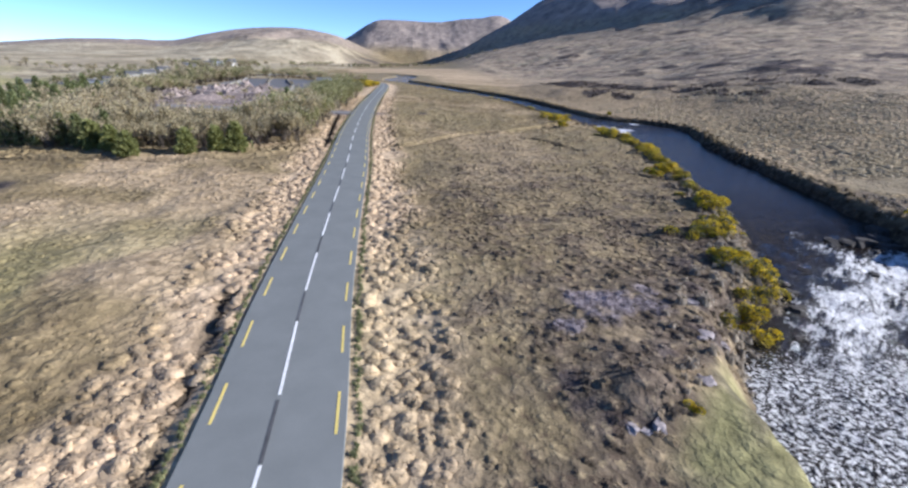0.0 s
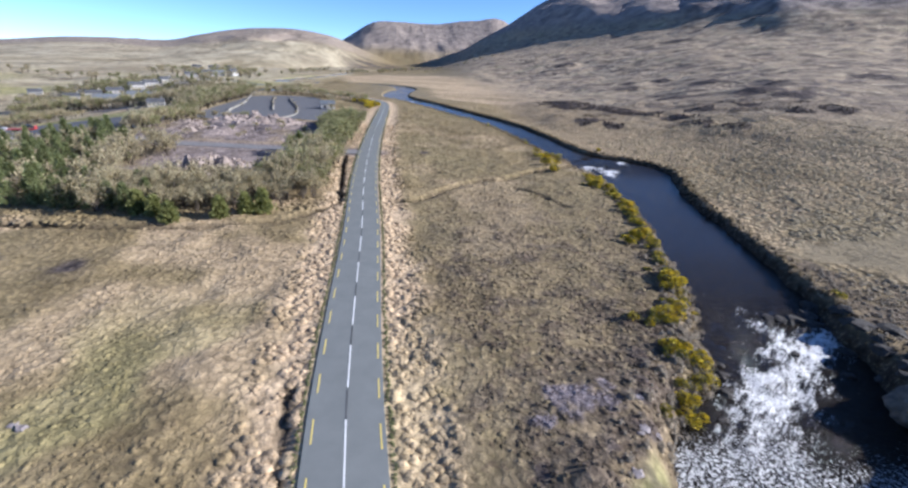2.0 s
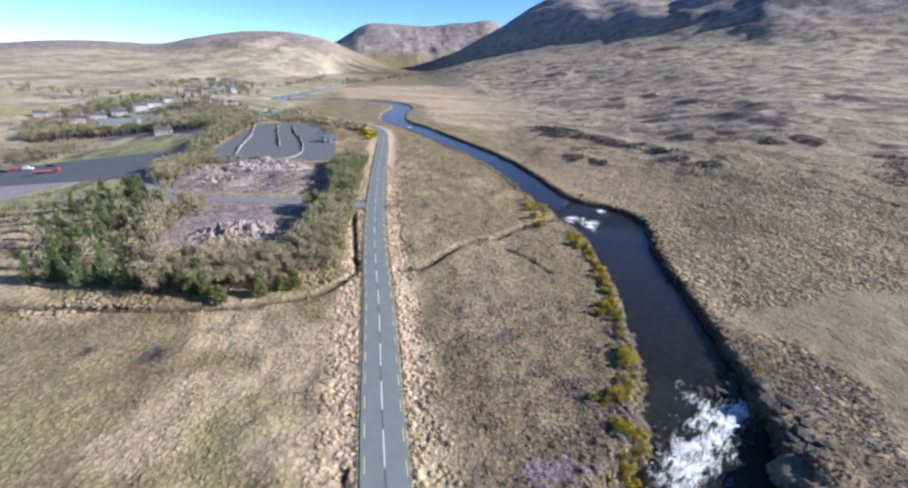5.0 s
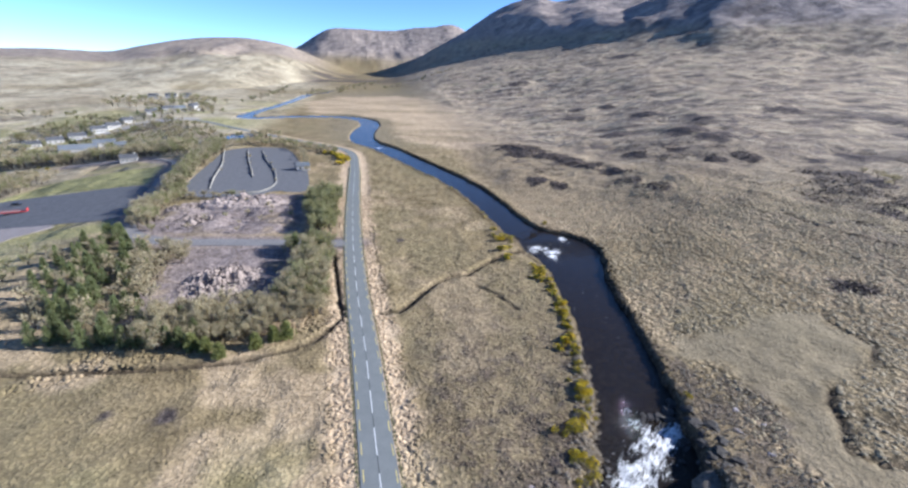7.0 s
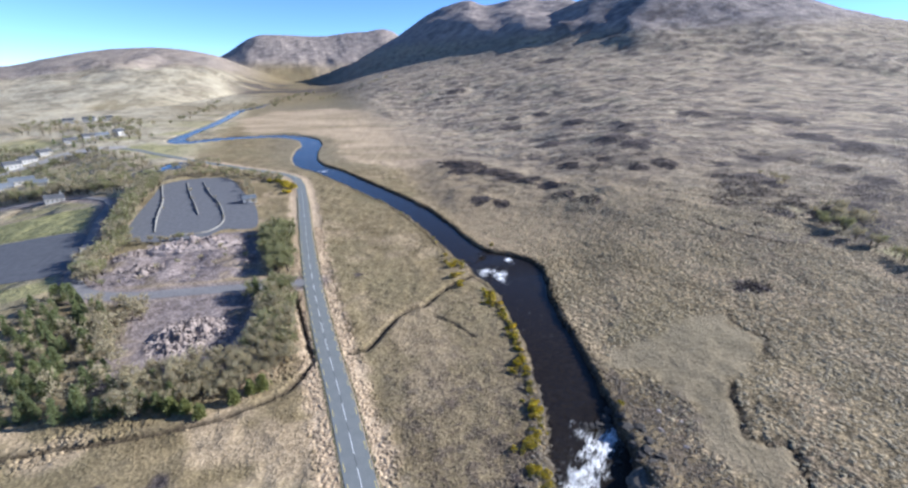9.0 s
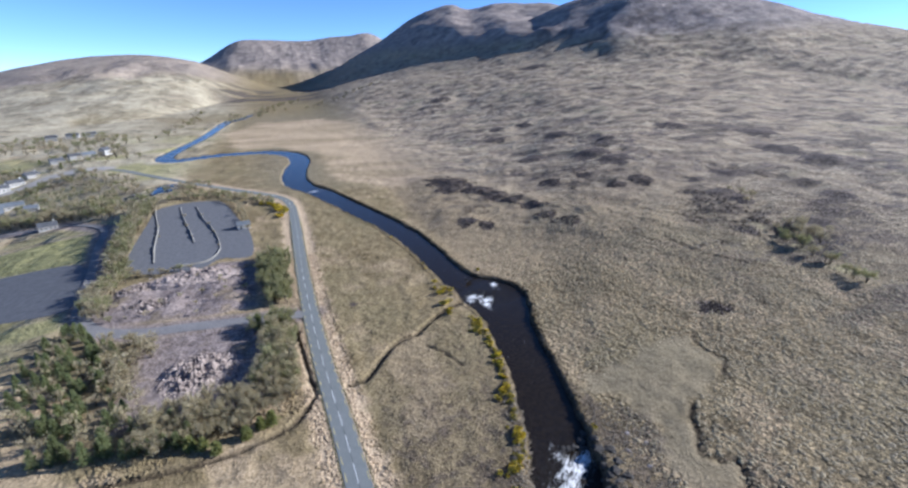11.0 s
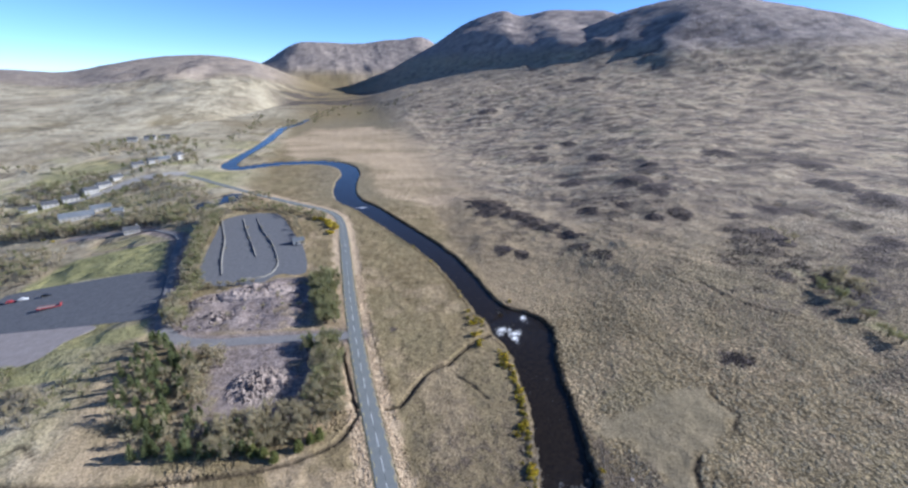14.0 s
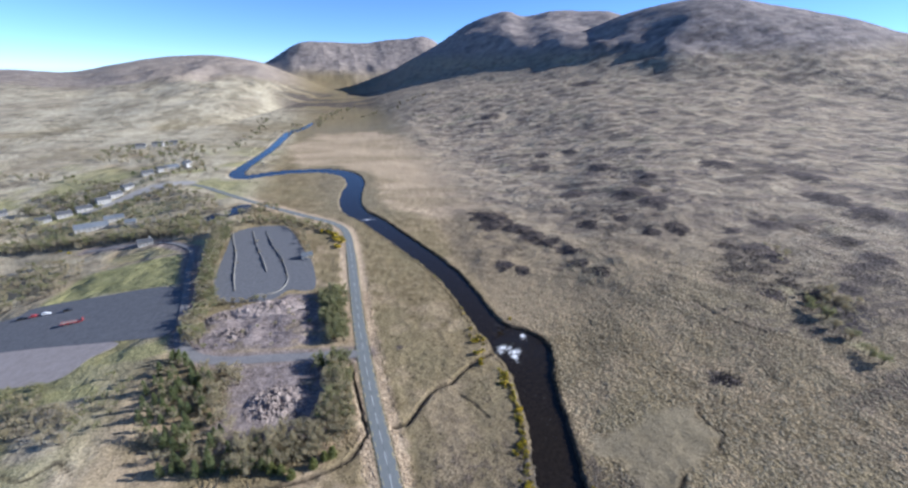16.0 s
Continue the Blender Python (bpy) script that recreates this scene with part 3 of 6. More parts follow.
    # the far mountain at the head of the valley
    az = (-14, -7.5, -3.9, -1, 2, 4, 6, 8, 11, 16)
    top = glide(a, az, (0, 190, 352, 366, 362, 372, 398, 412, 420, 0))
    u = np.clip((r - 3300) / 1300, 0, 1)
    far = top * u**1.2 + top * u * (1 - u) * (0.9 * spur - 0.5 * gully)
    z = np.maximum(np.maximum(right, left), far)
    hill = smooth(r, 150, 420) * smooth(a, -9, 11) * smooth(x, 60, 150)
    pale = np.maximum(smooth(r, 900, 1300), 0.95 * smooth(r, 330, 560) * smooth(fbm(x / 60, y / 60, 4, 19), 0.2, 0.48) * smooth(-a, 9, 16)) * (1 - smooth(a, -9, -2)) * smooth(a, -120, -90)
    pale = np.maximum(pale, 0.75 * smooth(-x, 84, 120) * smooth(y, 40, 80) * (1 - smooth(r, 900, 1100)) * smooth(fbm(x / 24, y / 24, 4, 18), 0.22, 0.5))
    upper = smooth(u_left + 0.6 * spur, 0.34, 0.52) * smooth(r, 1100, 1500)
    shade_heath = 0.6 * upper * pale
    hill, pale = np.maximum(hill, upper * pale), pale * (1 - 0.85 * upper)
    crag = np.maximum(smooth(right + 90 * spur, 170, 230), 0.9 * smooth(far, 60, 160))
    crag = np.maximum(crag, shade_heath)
    # gentle unevenness of the bog
    d_road, _ = line_distance(x, y, road_line)
    d_river, (half,) = line_distance(x, y, river)
    edge = d_river - half
    d_track, _ = line_distance(x, y, np.array(SIDE_TRACK, float))
    flats = np.minimum.reduce([area_distance(x, y, c) for c in (CAR_PARK, TARMAC_LOT, GRAVEL_LOT)] + [d_track - 3.2])
    uneven = smooth(d_road, HALF_ROAD + 0.6, HALF_ROAD + 7) * smooth(flats, 0.5, 6)
    lump = (fbm(x / 22, y / 22, 3, 5) - 0.5) * 1.5 + (fbm(x / 3.4, y / 3.4, 2, 8) - 0.5) * 0.7 * (1 - smooth(r, 300, 700))
    lump = lump + ((fbm(x / 70, y / 70, 3, 15) - 0.5) * 6.0 + (fbm(x / 30, y / 19, 4, 16, 0.6) - 0.5) * 5.0) * smooth(d_river, 25, 160) * smooth(x, 70, 180)
    z = z + lump * uneven - fall(x, y)
    z = z + 3.2 * np.exp(-((area_distance(x, y, HEATH_BANK).clip(0, 99) / 16) ** 2)) * (0.5 + fbm(x / 14, y / 14, 3, 40))
    z = z - 0.18 * smooth(d_road, HALF_ROAD, HALF_ROAD + 1.6) * (1 - smooth(d_road, 6, 9))
    banks = np.zeros_like(z)
    torn = (fbm(x / 9, y / 9, 5, 57, 0.66) - 0.5) * 2.0
    for hx, hy, hr in NEAR_BANKS + FAR_BANKS:
        d = np.hypot(x - hx, y - hy) / hr
        banks = np.maximum(banks, 1 - smooth(d + torn, 0.98, 1.12))
        z = z + 0.11 * hr * (1 - smooth(np.hypot(x - hx - 0.35 * hr, y - hy) / hr, 0.35, 1.25)) * (0.6 + 0.8 * fbm(x / 9, y / 9, 3, 58))
    lawn = area_distance(x, y, LAWN)
    z = np.where(edge < 30, z * (0.25 + 0.75 * smooth(edge, 0, 14)), z)
    # ditches
    bare = np.zeros_like(z)
    for width, depth, line in DITCHES:
        d, _ = line_distance(x, y, curve_points(line, 3.0))
        d = d + (fbm(x / 2.5, y / 2.5, 2, 61) - 0.5) * 0.8
        cut = 1 - smooth(d, width * 0.4, width + 0.5)
        z = z - depth * cut
        bare = np.maximum(bare, cut * 0.9)
    # the rocky knoll beside the pool
    z = z + 1.9 * (1 - smooth(np.hypot((x - 47.6) / 1.7, y - 23.1), 1.4, 3.0)) * (0.7 + 0.6 * fbm(x / 1.5, y / 1.5, 3, 68))
    # a grassy hummock in the field
    hummock = np.exp(-((x - 12.1) / 1.9) ** 2 - ((y - 17.8) / 1.2) ** 2)
    z = z + 0.95 * hummock
    # heaps of spoil
    works = area_distance(x, y, WORKS_YARD)
    demo = area_distance(x, y, DEMOLITION)
    z = z + 2.2 * smooth(-works, 0, 5) * np.clip(fbm(x / 7, y / 7, 3, 71) - 0.38, 0, 1) * 2
    # river bed and banks
    level = np.interp(y, LEVEL_Y, LEVEL_Z)
    ragged = (fbm(x / 4.5, y / 4.5, 3, 23) - 0.5) * 2.6
    out = edge + ragged
    bank = np.where(x > np.interp(y, (0, 60, 140, 400), (30, 50, 60, 0)), 1.5, np.interp(y, (16, 22, 42, 60), (2.6, 4.6, 4.6, 2.6)))
    up = smooth(out, -0.6, bank)
    z = np.where(edge < 12, (level - 1.1) * (1 - up) + z * up, z)
    bare = np.maximum(bare, (1 - smooth(out, 0.5, 2.0)) * smooth(out, -4, -1))
    straw = (1 - smooth(d_road + (fbm(x / 3, y / 3, 2, 3) - 0.5) * 4, 5.5, 9.5)) * (1 - smooth(r, 700, 1000))
    straw = np.maximum(straw, np.interp(x, (-14, 0), (0.5, 0.28)) * smooth(fbm(x / 16, y / 16, 4, 44), 0.52, 0.66) * (1 - smooth(r, 250, 420)))
    straw = np.maximum(straw, 0.55 * smooth(hummock, 0.3, 0.8))
    straw = np.maximum(straw, 0.6 * smooth(-x, 72, 88) * smooth(y, 45, 70) * (1 - smooth(y, 118, 140)) * smooth(fbm(x / 11, y / 11, 4, 43), 0.32, 0.55))
    straw = np.maximum(straw, 0.42 * smooth(-x, 96, 130) * smooth(y, 150, 200) * (1 - smooth(r, 700, 1000)) * smooth(fbm(x / 28, y / 28, 4, 42), 0.38, 0.58))
    meadow = (1 - smooth(area_distance(x, y, MEADOW) + (fbm(x / 30, y / 30, 3, 63) - 0.5) * 40, -15, 10))
    furrow = 0.5 + 0.5 * np.sin((x * 0.36 + y * 0.93) / 11.0 + 3.0 * fbm(x / 60, y / 60, 2, 64))
    straw = np.maximum(straw, meadow * (0.42 + 0.46 * smooth(fbm(x / 70, y / 26, 4, 65, 0.6), 0.36, 0.62) + 0.14 * furrow))
    green = np.maximum(1 - smooth(lawn, -1.0, 0.8), 1 - smooth(area_distance(x, y, GREEN_FIELD), -2, 3))
    green = np.maximum(green, 0.45 * (1 - smooth(np.hypot((x + 34) / 2.2, (y - 24) / 1.0), 6, 26)) * smooth(fbm(x / 12, y / 12, 3, 46), 0.42, 0.6))
    green = np.maximum(green, 0.8 * smooth(fbm(x / 40, y / 40, 3, 47), 0.5, 0.62) * smooth(-x, 90, 140) * (1 - smooth(r, 600, 900)))
    ragged_green = (fbm(x / 9, y / 9, 3, 45) - 0.5) * 0.9
    for hx, hy, rx, ry, much in ((-132, 133, 19, 6.5, 0.9), (-108, 155, 21, 8, 0.85), (-150, 300, 40, 12, 0.5), (-190, 420, 40, 14, 0.4)):
        green = np.maximum(green, much * (1 - smooth(np.hypot((x - hx) / rx, (y - hy) / ry) + ragged_green, 0.75, 1.1)))
    for hx, hy, hr in ((222, 97, 9), (231, 131, 6), (216, 80, 6)):
        green = np.maximum(green, 0.8 * (1 - smooth(np.hypot(x - hx, y - hy) + (fbm(x / 6, y / 6, 3, 48) - 0.5) * hr * 1.4, hr * 0.5, hr * 1.1)))
    stipple = np.maximum(smooth(x, 54, 62) * (1 - 0.72 * smooth(y - 0.25 * x, 100, 135)), 0.3 * smooth(y, 70, 120))
    straw = np.maximum(straw, 0.34 * smooth(x, 50, 64) * smooth(y - 0.2 * x, 95, 130) * (1 - smooth(y, 320, 400)) * (1 - smooth(x, 130, 230)))
    mire = 0.8 * (1 - smooth(area_distance(x, y, MIRE) + (fbm(x / 5, y / 5, 3, 56) - 0.5) * 9, -2, 2))
    mire = np.maximum(mire, (0.8 - 0.65 * meadow) * smooth(y, 290, 380) * (1 - smooth(y, 900, 1200)) * (1 - smooth(np.abs(a - 8), 9, 16)))
    heath = (1 - smooth(area_distance(x, y, HEATH_BANK) + (fbm(x / 9, y / 9, 3, 51) - 0.5) * 34, -6, 4)) * 0.6 * smooth(fbm(x / 15, y / 11, 4, 50, 0.6), 0.50, 0.58)
    heath = np.maximum(heath, banks * (0.82 + 0.18 * smooth(fbm(x / 4, y / 4, 3, 49), 0.3, 0.6)))
    heath = np.maximum(heath, 0.7 * smooth(fbm(x / 30, y / 17, 5, 52, 0.65), 0.565, 0.60) * smooth(x, 95, 210) * (1 - smooth(r, 1400, 2000)))
    heath = np.maximum(heath, (1 - smooth(area_distance(x, y, ROUGH_BANK), -3, 2)) * smooth(fbm(x / 3, y / 3, 3, 53), 0.42, 0.62) * 0.6)
    heath = np.maximum(heath, 1 - smooth(np.hypot((x - 134) / 1.35, y - 75.5) + (fbm(x / 3, y / 3, 2, 54) - 0.5) * 5, 4.0, 6.5))
    # the four spots round the hummock paint its shaded hollows in heath colour
    for hx, hy, hr in ((-41, 51, 1.9), (-51, 52, 1.4), (5, 129, 1.8), (238, 106, 17), (226, 92, 10), (214, 128, 6), (-38, 92, 3), (9.0, 18.6, 0.9), (8.9, 17.0, 0.8), (9.8, 16.1, 0.8), (11.5, 15.8, 0.7), (18.2, 22.2, 1.3), (14.8, 20.2, 1.2), (19.5, 25.4, 1.2),
                       (20.6, 27, 1.6), (22, 31, 1.3)):
        heath = np.maximum(heath, 1 - smooth(np.hypot(x - hx, y - hy) + (fbm(x / 2.5, y / 2.5, 3, 57) - 0.5) * hr * 1.6, hr * 0.6, hr * 1.2))
    heath = np.maximum(heath, 0.8 * smooth(r, 1300, 1700) * (1 - smooth(r, 2300, 2800)) * (1 - smooth(np.abs(a + 1), 4, 8)) * smooth(fbm(x / 90, y / 90, 3, 59), 0.4, 0.55))
    heath = np.maximum(heath, (0.26 + 0.42 * smooth(fbm(x / 2.4, y / 2.4, 3, 66, 0.6), 0.545, 0.65)) * smooth(x, 0, 6) * (1 - smooth(y, 50, 110)) * (x < 60))
    heath = np.maximum(heath, 0.24 * smooth(x, 56, 64) * (1 - smooth(r, 330, 560)) * (1 - mire))
    heath = np.maximum(heath, (1 - smooth(edge, 6, 22)) * smooth(edge, 0.5, 3) * smooth(fbm(x / 4, y / 4, 3, 55), 0.5, 0.62) * 0.75 * (x < 45) * (y < 60))
    rough_edge = (fbm(x / 1.1, y / 1.1, 3, 67) - 0.5) * 1.8
    lilac = np.zeros_like(z)
    for hx, hy, hr in ((13.9, 25.5, 1.9), (12.4, 25.9, 1.3), (16.0, 24.8, 1.2), (10.1, 23.0, 0.8), (16.7, 27.3, 0.9)):
        lilac = np.maximum(lilac, 1 - smooth(np.hypot(x - hx, y - hy) / hr + rough_edge, 0.6, 1.15))
    dirt = np.maximum(smooth(-works, -3, 1), smooth(-demo, -8, -3)) * (0.45 + 0.55 * smooth(fbm(x / 6, y / 6, 3, 58), 0.22, 0.42))
    rough = (0.8 * smooth(x, 1, 6) + 0.3 * (1 - smooth(x, -14, -9))) * (1 - straw) * (1 - green) * (1 - smooth(y, 90, 240)) * (1 - smooth(x, 40, 60)) * (1 - lilac)
    dirt = np.maximum(dirt, 0.9 * (1 - smooth(d_track, 4.0, 8.0)))
    return z, dict(rough=np.clip(rough, 0, 1), straw=straw, green=green, mire=mire, heath=heath, hill=hill, pale=pale, crag=crag, lilac=lilac, stipple=stipple, bare=np.clip(bare, 0, 1), dirt=dirt)


def height(x, y):
    return float(terrain(np.array([x]), np.array([y]))[0][0])


# ---- mesh helpers ----
def make_mesh(name, verts, faces, material, smooth_shade=False):
    """A mesh from arrays; all faces have the same number of corners."""
    verts, faces = np.asarray(verts, np.float32), np.asarray(faces, np.int32)
    me = bpy.data.meshes.new(name)
    k = faces.shape[1]
    me.vertices.add(len(verts))
    me.vertices.foreach_set("co", verts.ravel())
    me.loops.add(faces.size)
    me.loops.foreach_set("vertex_index", faces.ravel())
    me.polygons.add(len(faces))
    me.polygons.foreach_set("loop_start", np.arange(0, faces.size, k, dtype=np.int32))
    me.polygons.foreach_set("use_smooth", np.full(len(faces), smooth_shade))
    me.update(calc_edges=True)
    me.materials.append(material)
    return me


def part(name, bm, material, parent, label=""):
    """Links a bmesh (or a ready mesh) as one object under its thing."""
    if isinstance(bm, bpy.types.Mesh):
        me = bm
    else:
        me = bpy.data.meshes.new(name)
        bm.to_mesh(me)
        bm.free()
        me.materials.append(material)
    ob = new(name, me)
    ob.parent = parent
    if label:
        ob["label"] = label
    return ob


def box(bm, size, at=(0, 0, 0), turn=0.0, bevel=0.0):
    m = Matrix.Translation(at) @ Matrix.Rotation(turn, 4, "Z") @ Matrix.Diagonal((*size, 1))
    made = bmesh.ops.create_cube(bm, size=1, matrix=m)["verts"]
    if bevel:
        edges = list({e for v in made for e in v.link_edges})
        bmesh.ops.bevel(bm, geom=edges, offset=bevel, segments=2, affect="EDGES")
    return made


def ribbon(line, offsets, z, lift=None):
    """Vertices and faces of a strip along a line, with rows at the offsets to its right."""
    t = np.gradient(line[:, :2], axis=0)
    t /= np.linalg.norm(t, axis=1, keepdims=True)
    side = np.stack([t[:, 1], -t[:, 0]], 1)
    rows = np.asarray(offsets, float)
    if rows.ndim == 1:
        rows = np.tile(rows, (len(line), 1))
    xy = line[:, None, :2] + side[:, None] * rows[:, :, None]
    zz = np.broadcast_to(np.asarray(z, float), rows.shape) if np.ndim(z) else np.full(rows.shape, z)
    verts = np.concatenate([xy, zz[..., None]], 2).reshape(-1, 3)
    n, k = rows.shape
    i = np.arange(n - 1)[:, None] * k + np.arange(k - 1)[None]
    faces = np.stack([i, i + 1, i + k + 1, i + k], -1).reshape(-1, 4)
    return verts, faces


# ---- ground ----
def spaced(*pieces):
    out = [pieces[0][0]]
    for lo, hi, gap in pieces:
        n = max(1, round((hi - lo) / gap))
        out += list(np.linspace(lo, hi, n + 1)[1:])
    return np.array(out)


def stretched(lo, hi, first, growth):
    out, gap = [lo], first
    while out[-1] < hi:
        out.append(out[-1] + gap)
        gap *= growth
    return np.array(out)


gx = np.concatenate([-stretched(130, 4900, 1.6, 1.045)[::-1], spaced((-130, -40, 1.6), (-40, 62, 0.58), (62, 160, 1.25))[1:], stretched(160, 4900, 1.3, 1.027)[1:]])
gy = np.concatenate([-stretched(0, 700, 1.0, 1.12)[::-1], spaced((0, 62, 0.55), (62, 140, 0.85), (140, 330, 1.55))[1:], stretched(330, 4900, 1.5, 1.022)[1:]])
GX, GY = np.meshgrid(gx, gy)
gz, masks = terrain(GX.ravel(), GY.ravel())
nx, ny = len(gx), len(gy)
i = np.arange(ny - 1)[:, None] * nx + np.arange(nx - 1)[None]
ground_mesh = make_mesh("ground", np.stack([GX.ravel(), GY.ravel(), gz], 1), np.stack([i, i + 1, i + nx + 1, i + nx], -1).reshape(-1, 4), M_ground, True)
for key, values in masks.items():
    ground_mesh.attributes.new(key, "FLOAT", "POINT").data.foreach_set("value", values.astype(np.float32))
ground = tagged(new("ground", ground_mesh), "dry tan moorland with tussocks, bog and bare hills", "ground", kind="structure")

# ---- river ----
near = curve_points([p for p in RIVER if p[1] < 140], 0.45)
line_w = np.vstack([near, curve_points([p for p in RIVER if p[1] > 127], 2.0)[1:]])
line_w = line_w[np.r_[True, np.linalg.norm(np.diff(line_w[:, :2], axis=0), axis=1) > 0.05]]
across = np.linspace(-1, 1, 41)
verts, faces = ribbon(line_w, across[None] * (line_w[:, 2:3] + 1.9), 0.0)
X, Y = verts[:, 0], verts[:, 1]
RAPID = np.array([(48.5, 36.5, 1.5), (45, 34.6, 2.0), (40.5, 32.2, 2.2), (36, 29.2, 2.6), (32.2, 25.7, 3.1), (29.0, 22, 3.0)], float)
d_rapid, (w_rapid,) = line_distance(X, Y, RAPID)
ragged_foam = d_rapid / w_rapid + 1.5 * (fbm(X / 2.4, Y / 3.2, 4, 83) - 0.5)
foam = np.clip(0.88 - 0.38 * ragged_foam, 0, 0.76) * np.interp(Y, (16, 20, 24, 27), (0.0, 0.55, 0.9, 1.0))
foam = np.maximum(foam, 0.72 * np.exp(-(((X - 41.5) / 2.2) ** 2 + ((Y - 38) / 3.2) ** 2)))
for fx, fy, rx, ry, much in ((53.0, 119.5, 4.4, 2.6, 0.95), (56.5, 116.0, 3.8, 2.6, 0.9), (55.5, 112.5, 2.6, 4.0, 0.7), (65, 126.5, 2.0, 3.0, 0.85), (50.5, 117.5, 2.6, 2.6, 0.75), (4, 326, 7, 2.5, 0.72)):
    foam = np.maximum(foam, much * np.exp(-(((X - fx) / rx) ** 2 + ((Y - fy) / ry) ** 2)) * (0.55 + 0.9 * fbm(X / 0.9, Y / 2.0, 3, 84)))
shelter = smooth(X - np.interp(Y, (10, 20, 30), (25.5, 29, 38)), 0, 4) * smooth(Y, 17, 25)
# where the painted glints lie: below the rapids and at the sill
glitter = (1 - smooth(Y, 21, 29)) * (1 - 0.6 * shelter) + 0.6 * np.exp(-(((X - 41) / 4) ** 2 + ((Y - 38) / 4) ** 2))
chop = np.clip(np.interp(Y, (-20, 8, 24, 38, 46, 60), (0.9, 1.0, 1.0, 0.9, 0.3, 0.1)) + 0.6 * np.exp(-((Y - 119) / 7) ** 2), 0, 1)
verts[:, 2] = np.interp(Y, LEVEL_Y, LEVEL_Z)
verts[:, 2] += chop * (0.42 * (fbm(X / 1.3, Y / 1.3, 3, 81) - 0.5) + 0.75 * np.clip(foam, 0, 1) * (fbm(X / 0.9, Y / 1.6, 3, 82) - 0.45))
water_mesh = make_mesh("water", verts, faces, M_water, True)
water_mesh.attributes.new("foam", "FLOAT", "POINT").data.foreach_set("value", foam.astype(np.float32))
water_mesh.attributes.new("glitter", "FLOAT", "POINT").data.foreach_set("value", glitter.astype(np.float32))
water_mesh.attributes.new("chop", "FLOAT", "POINT").data.foreach_set("value", chop.astype(np.float32))
tagged(new("water", water_mesh), "dark peaty river breaking white over rapids", "river", kind="structure")


# ---- road and hard ground ----
def slab(name, line, half, top, material, label, category):
    v, f = ribbon(line, [-half - 0.06, -half, 0, half, half + 0.06], np.array([[top - 0.3, top, top + 0.02, top, top - 0.3]]) - fall(line[:, 0], line[:, 1])[:, None])
    return tagged(new(name, make_mesh(name, v, f, material)), label, category, kind="structure")


road = slab("road", curve_points(ROAD, 2.0), HALF_ROAD, 0.10, M_road, "narrow grey asphalt country road with worn markings", "road")


def along(line, start_s, length, offset):
    """Place and heading of a stretch of a line."""
    s = np.r_[0, np.cumsum(np.linalg.norm(np.diff(line[:, :2], axis=0), axis=1))]
    at = [np.array([np.interp(v, s, line[:, 0]), np.interp(v, s, line[:, 1])]) for v in (start_s, start_s + length)]
    d = (at[1] - at[0]) / np.linalg.norm(at[1] - at[0])
    mid = (at[0] + at[1]) / 2 + offset * np.array([d[1], -d[0]])
    return mid, math.atan2(d[1], d[0])


def strip_mesh(name, length, width, material):
    bm = bmesh.new()
    box(bm, (length, width, 0.012))
    me = bpy.data.meshes.new(name)
    bm.to_mesh(me)
    bm.free()
    me.materials.append(material)
    return me


fine_road = curve_points(ROAD, 1.0)
white_mesh, yellow_mesh, seam_mesh = strip_mesh("centre_dash", 5.8, 0.13, M_white), strip_mesh("edge_dash", 2.4, 0.12, M_yellow), strip_mesh("tar_seam", 3.2, 0.14, M_seam)
s0 = float(np.cumsum(np.r_[0, np.linalg.norm(np.diff(fine_road[:, :2], axis=0), axis=1)])[np.argmin(np.abs(fine_road[:, 1] - 18.2))])
for k in range(-2, 44):
    for name, me, offset, span, begin in (("centre_dash", white_mesh, 0, 5.8, s0 + 9.4 * k), ("tar_seam", seam_mesh, 0, 3.2, s0 + 9.4 * k + 5.9)):
        mid, turn = along(fine_road, begin, span, offset)
        part(name, me, None, road).matrix_basis = Matrix.Translation((*mid, 0.128)) @ Matrix.Rotation(turn, 4, "Z")
for k in range(-3, 62):
    for offset, begin in ((-2.36, s0 - 1.3), (2.5, s0 - 2.5)):
        mid, turn = along(fine_road, begin + 5.15 * k, 2.4, offset)
        part("edge_dash", yellow_mesh, None, road).matrix_basis = Matrix.Translation((*mid, 0.108)) @ Matrix.Rotation(turn, 4, "Z")


def sheet(name, corners, z, material, label, category):
    """A flat paved area with rounded, slightly ragged edges and a skirt."""
    c = curve_points([(*p,) for p in corners + corners[:1]], 2.5)[:-1]
    c = c + 0.5 * np.stack([vnoise(c[:, 0] / 2, c[:, 1] / 2, 91) - 0.5, vnoise(c[:, 0] / 2, c[:, 1] / 2, 92) - 0.5], 1)
    bm = bmesh.new()
    top = [bm.verts.new((*p, z - float(fall(*p)))) for p in c]
    low = [bm.verts.new((v.co.x, v.co.y, v.co.z - 0.5)) for v in top]
    bm.faces.new(top)
    for a in range(len(c)):
        b = (a + 1) % len(c)
        bm.faces.new((top[a], low[a], low[b], top[b]))
    bmesh.ops.recalc_face_normals(bm, faces=bm.faces)
    me = bpy.data.meshes.new(name)
    bm.to_mesh(me)
    bm.free()
    me.materials.append(material)
    return tagged(new(name, me), label, category, kind="structure")


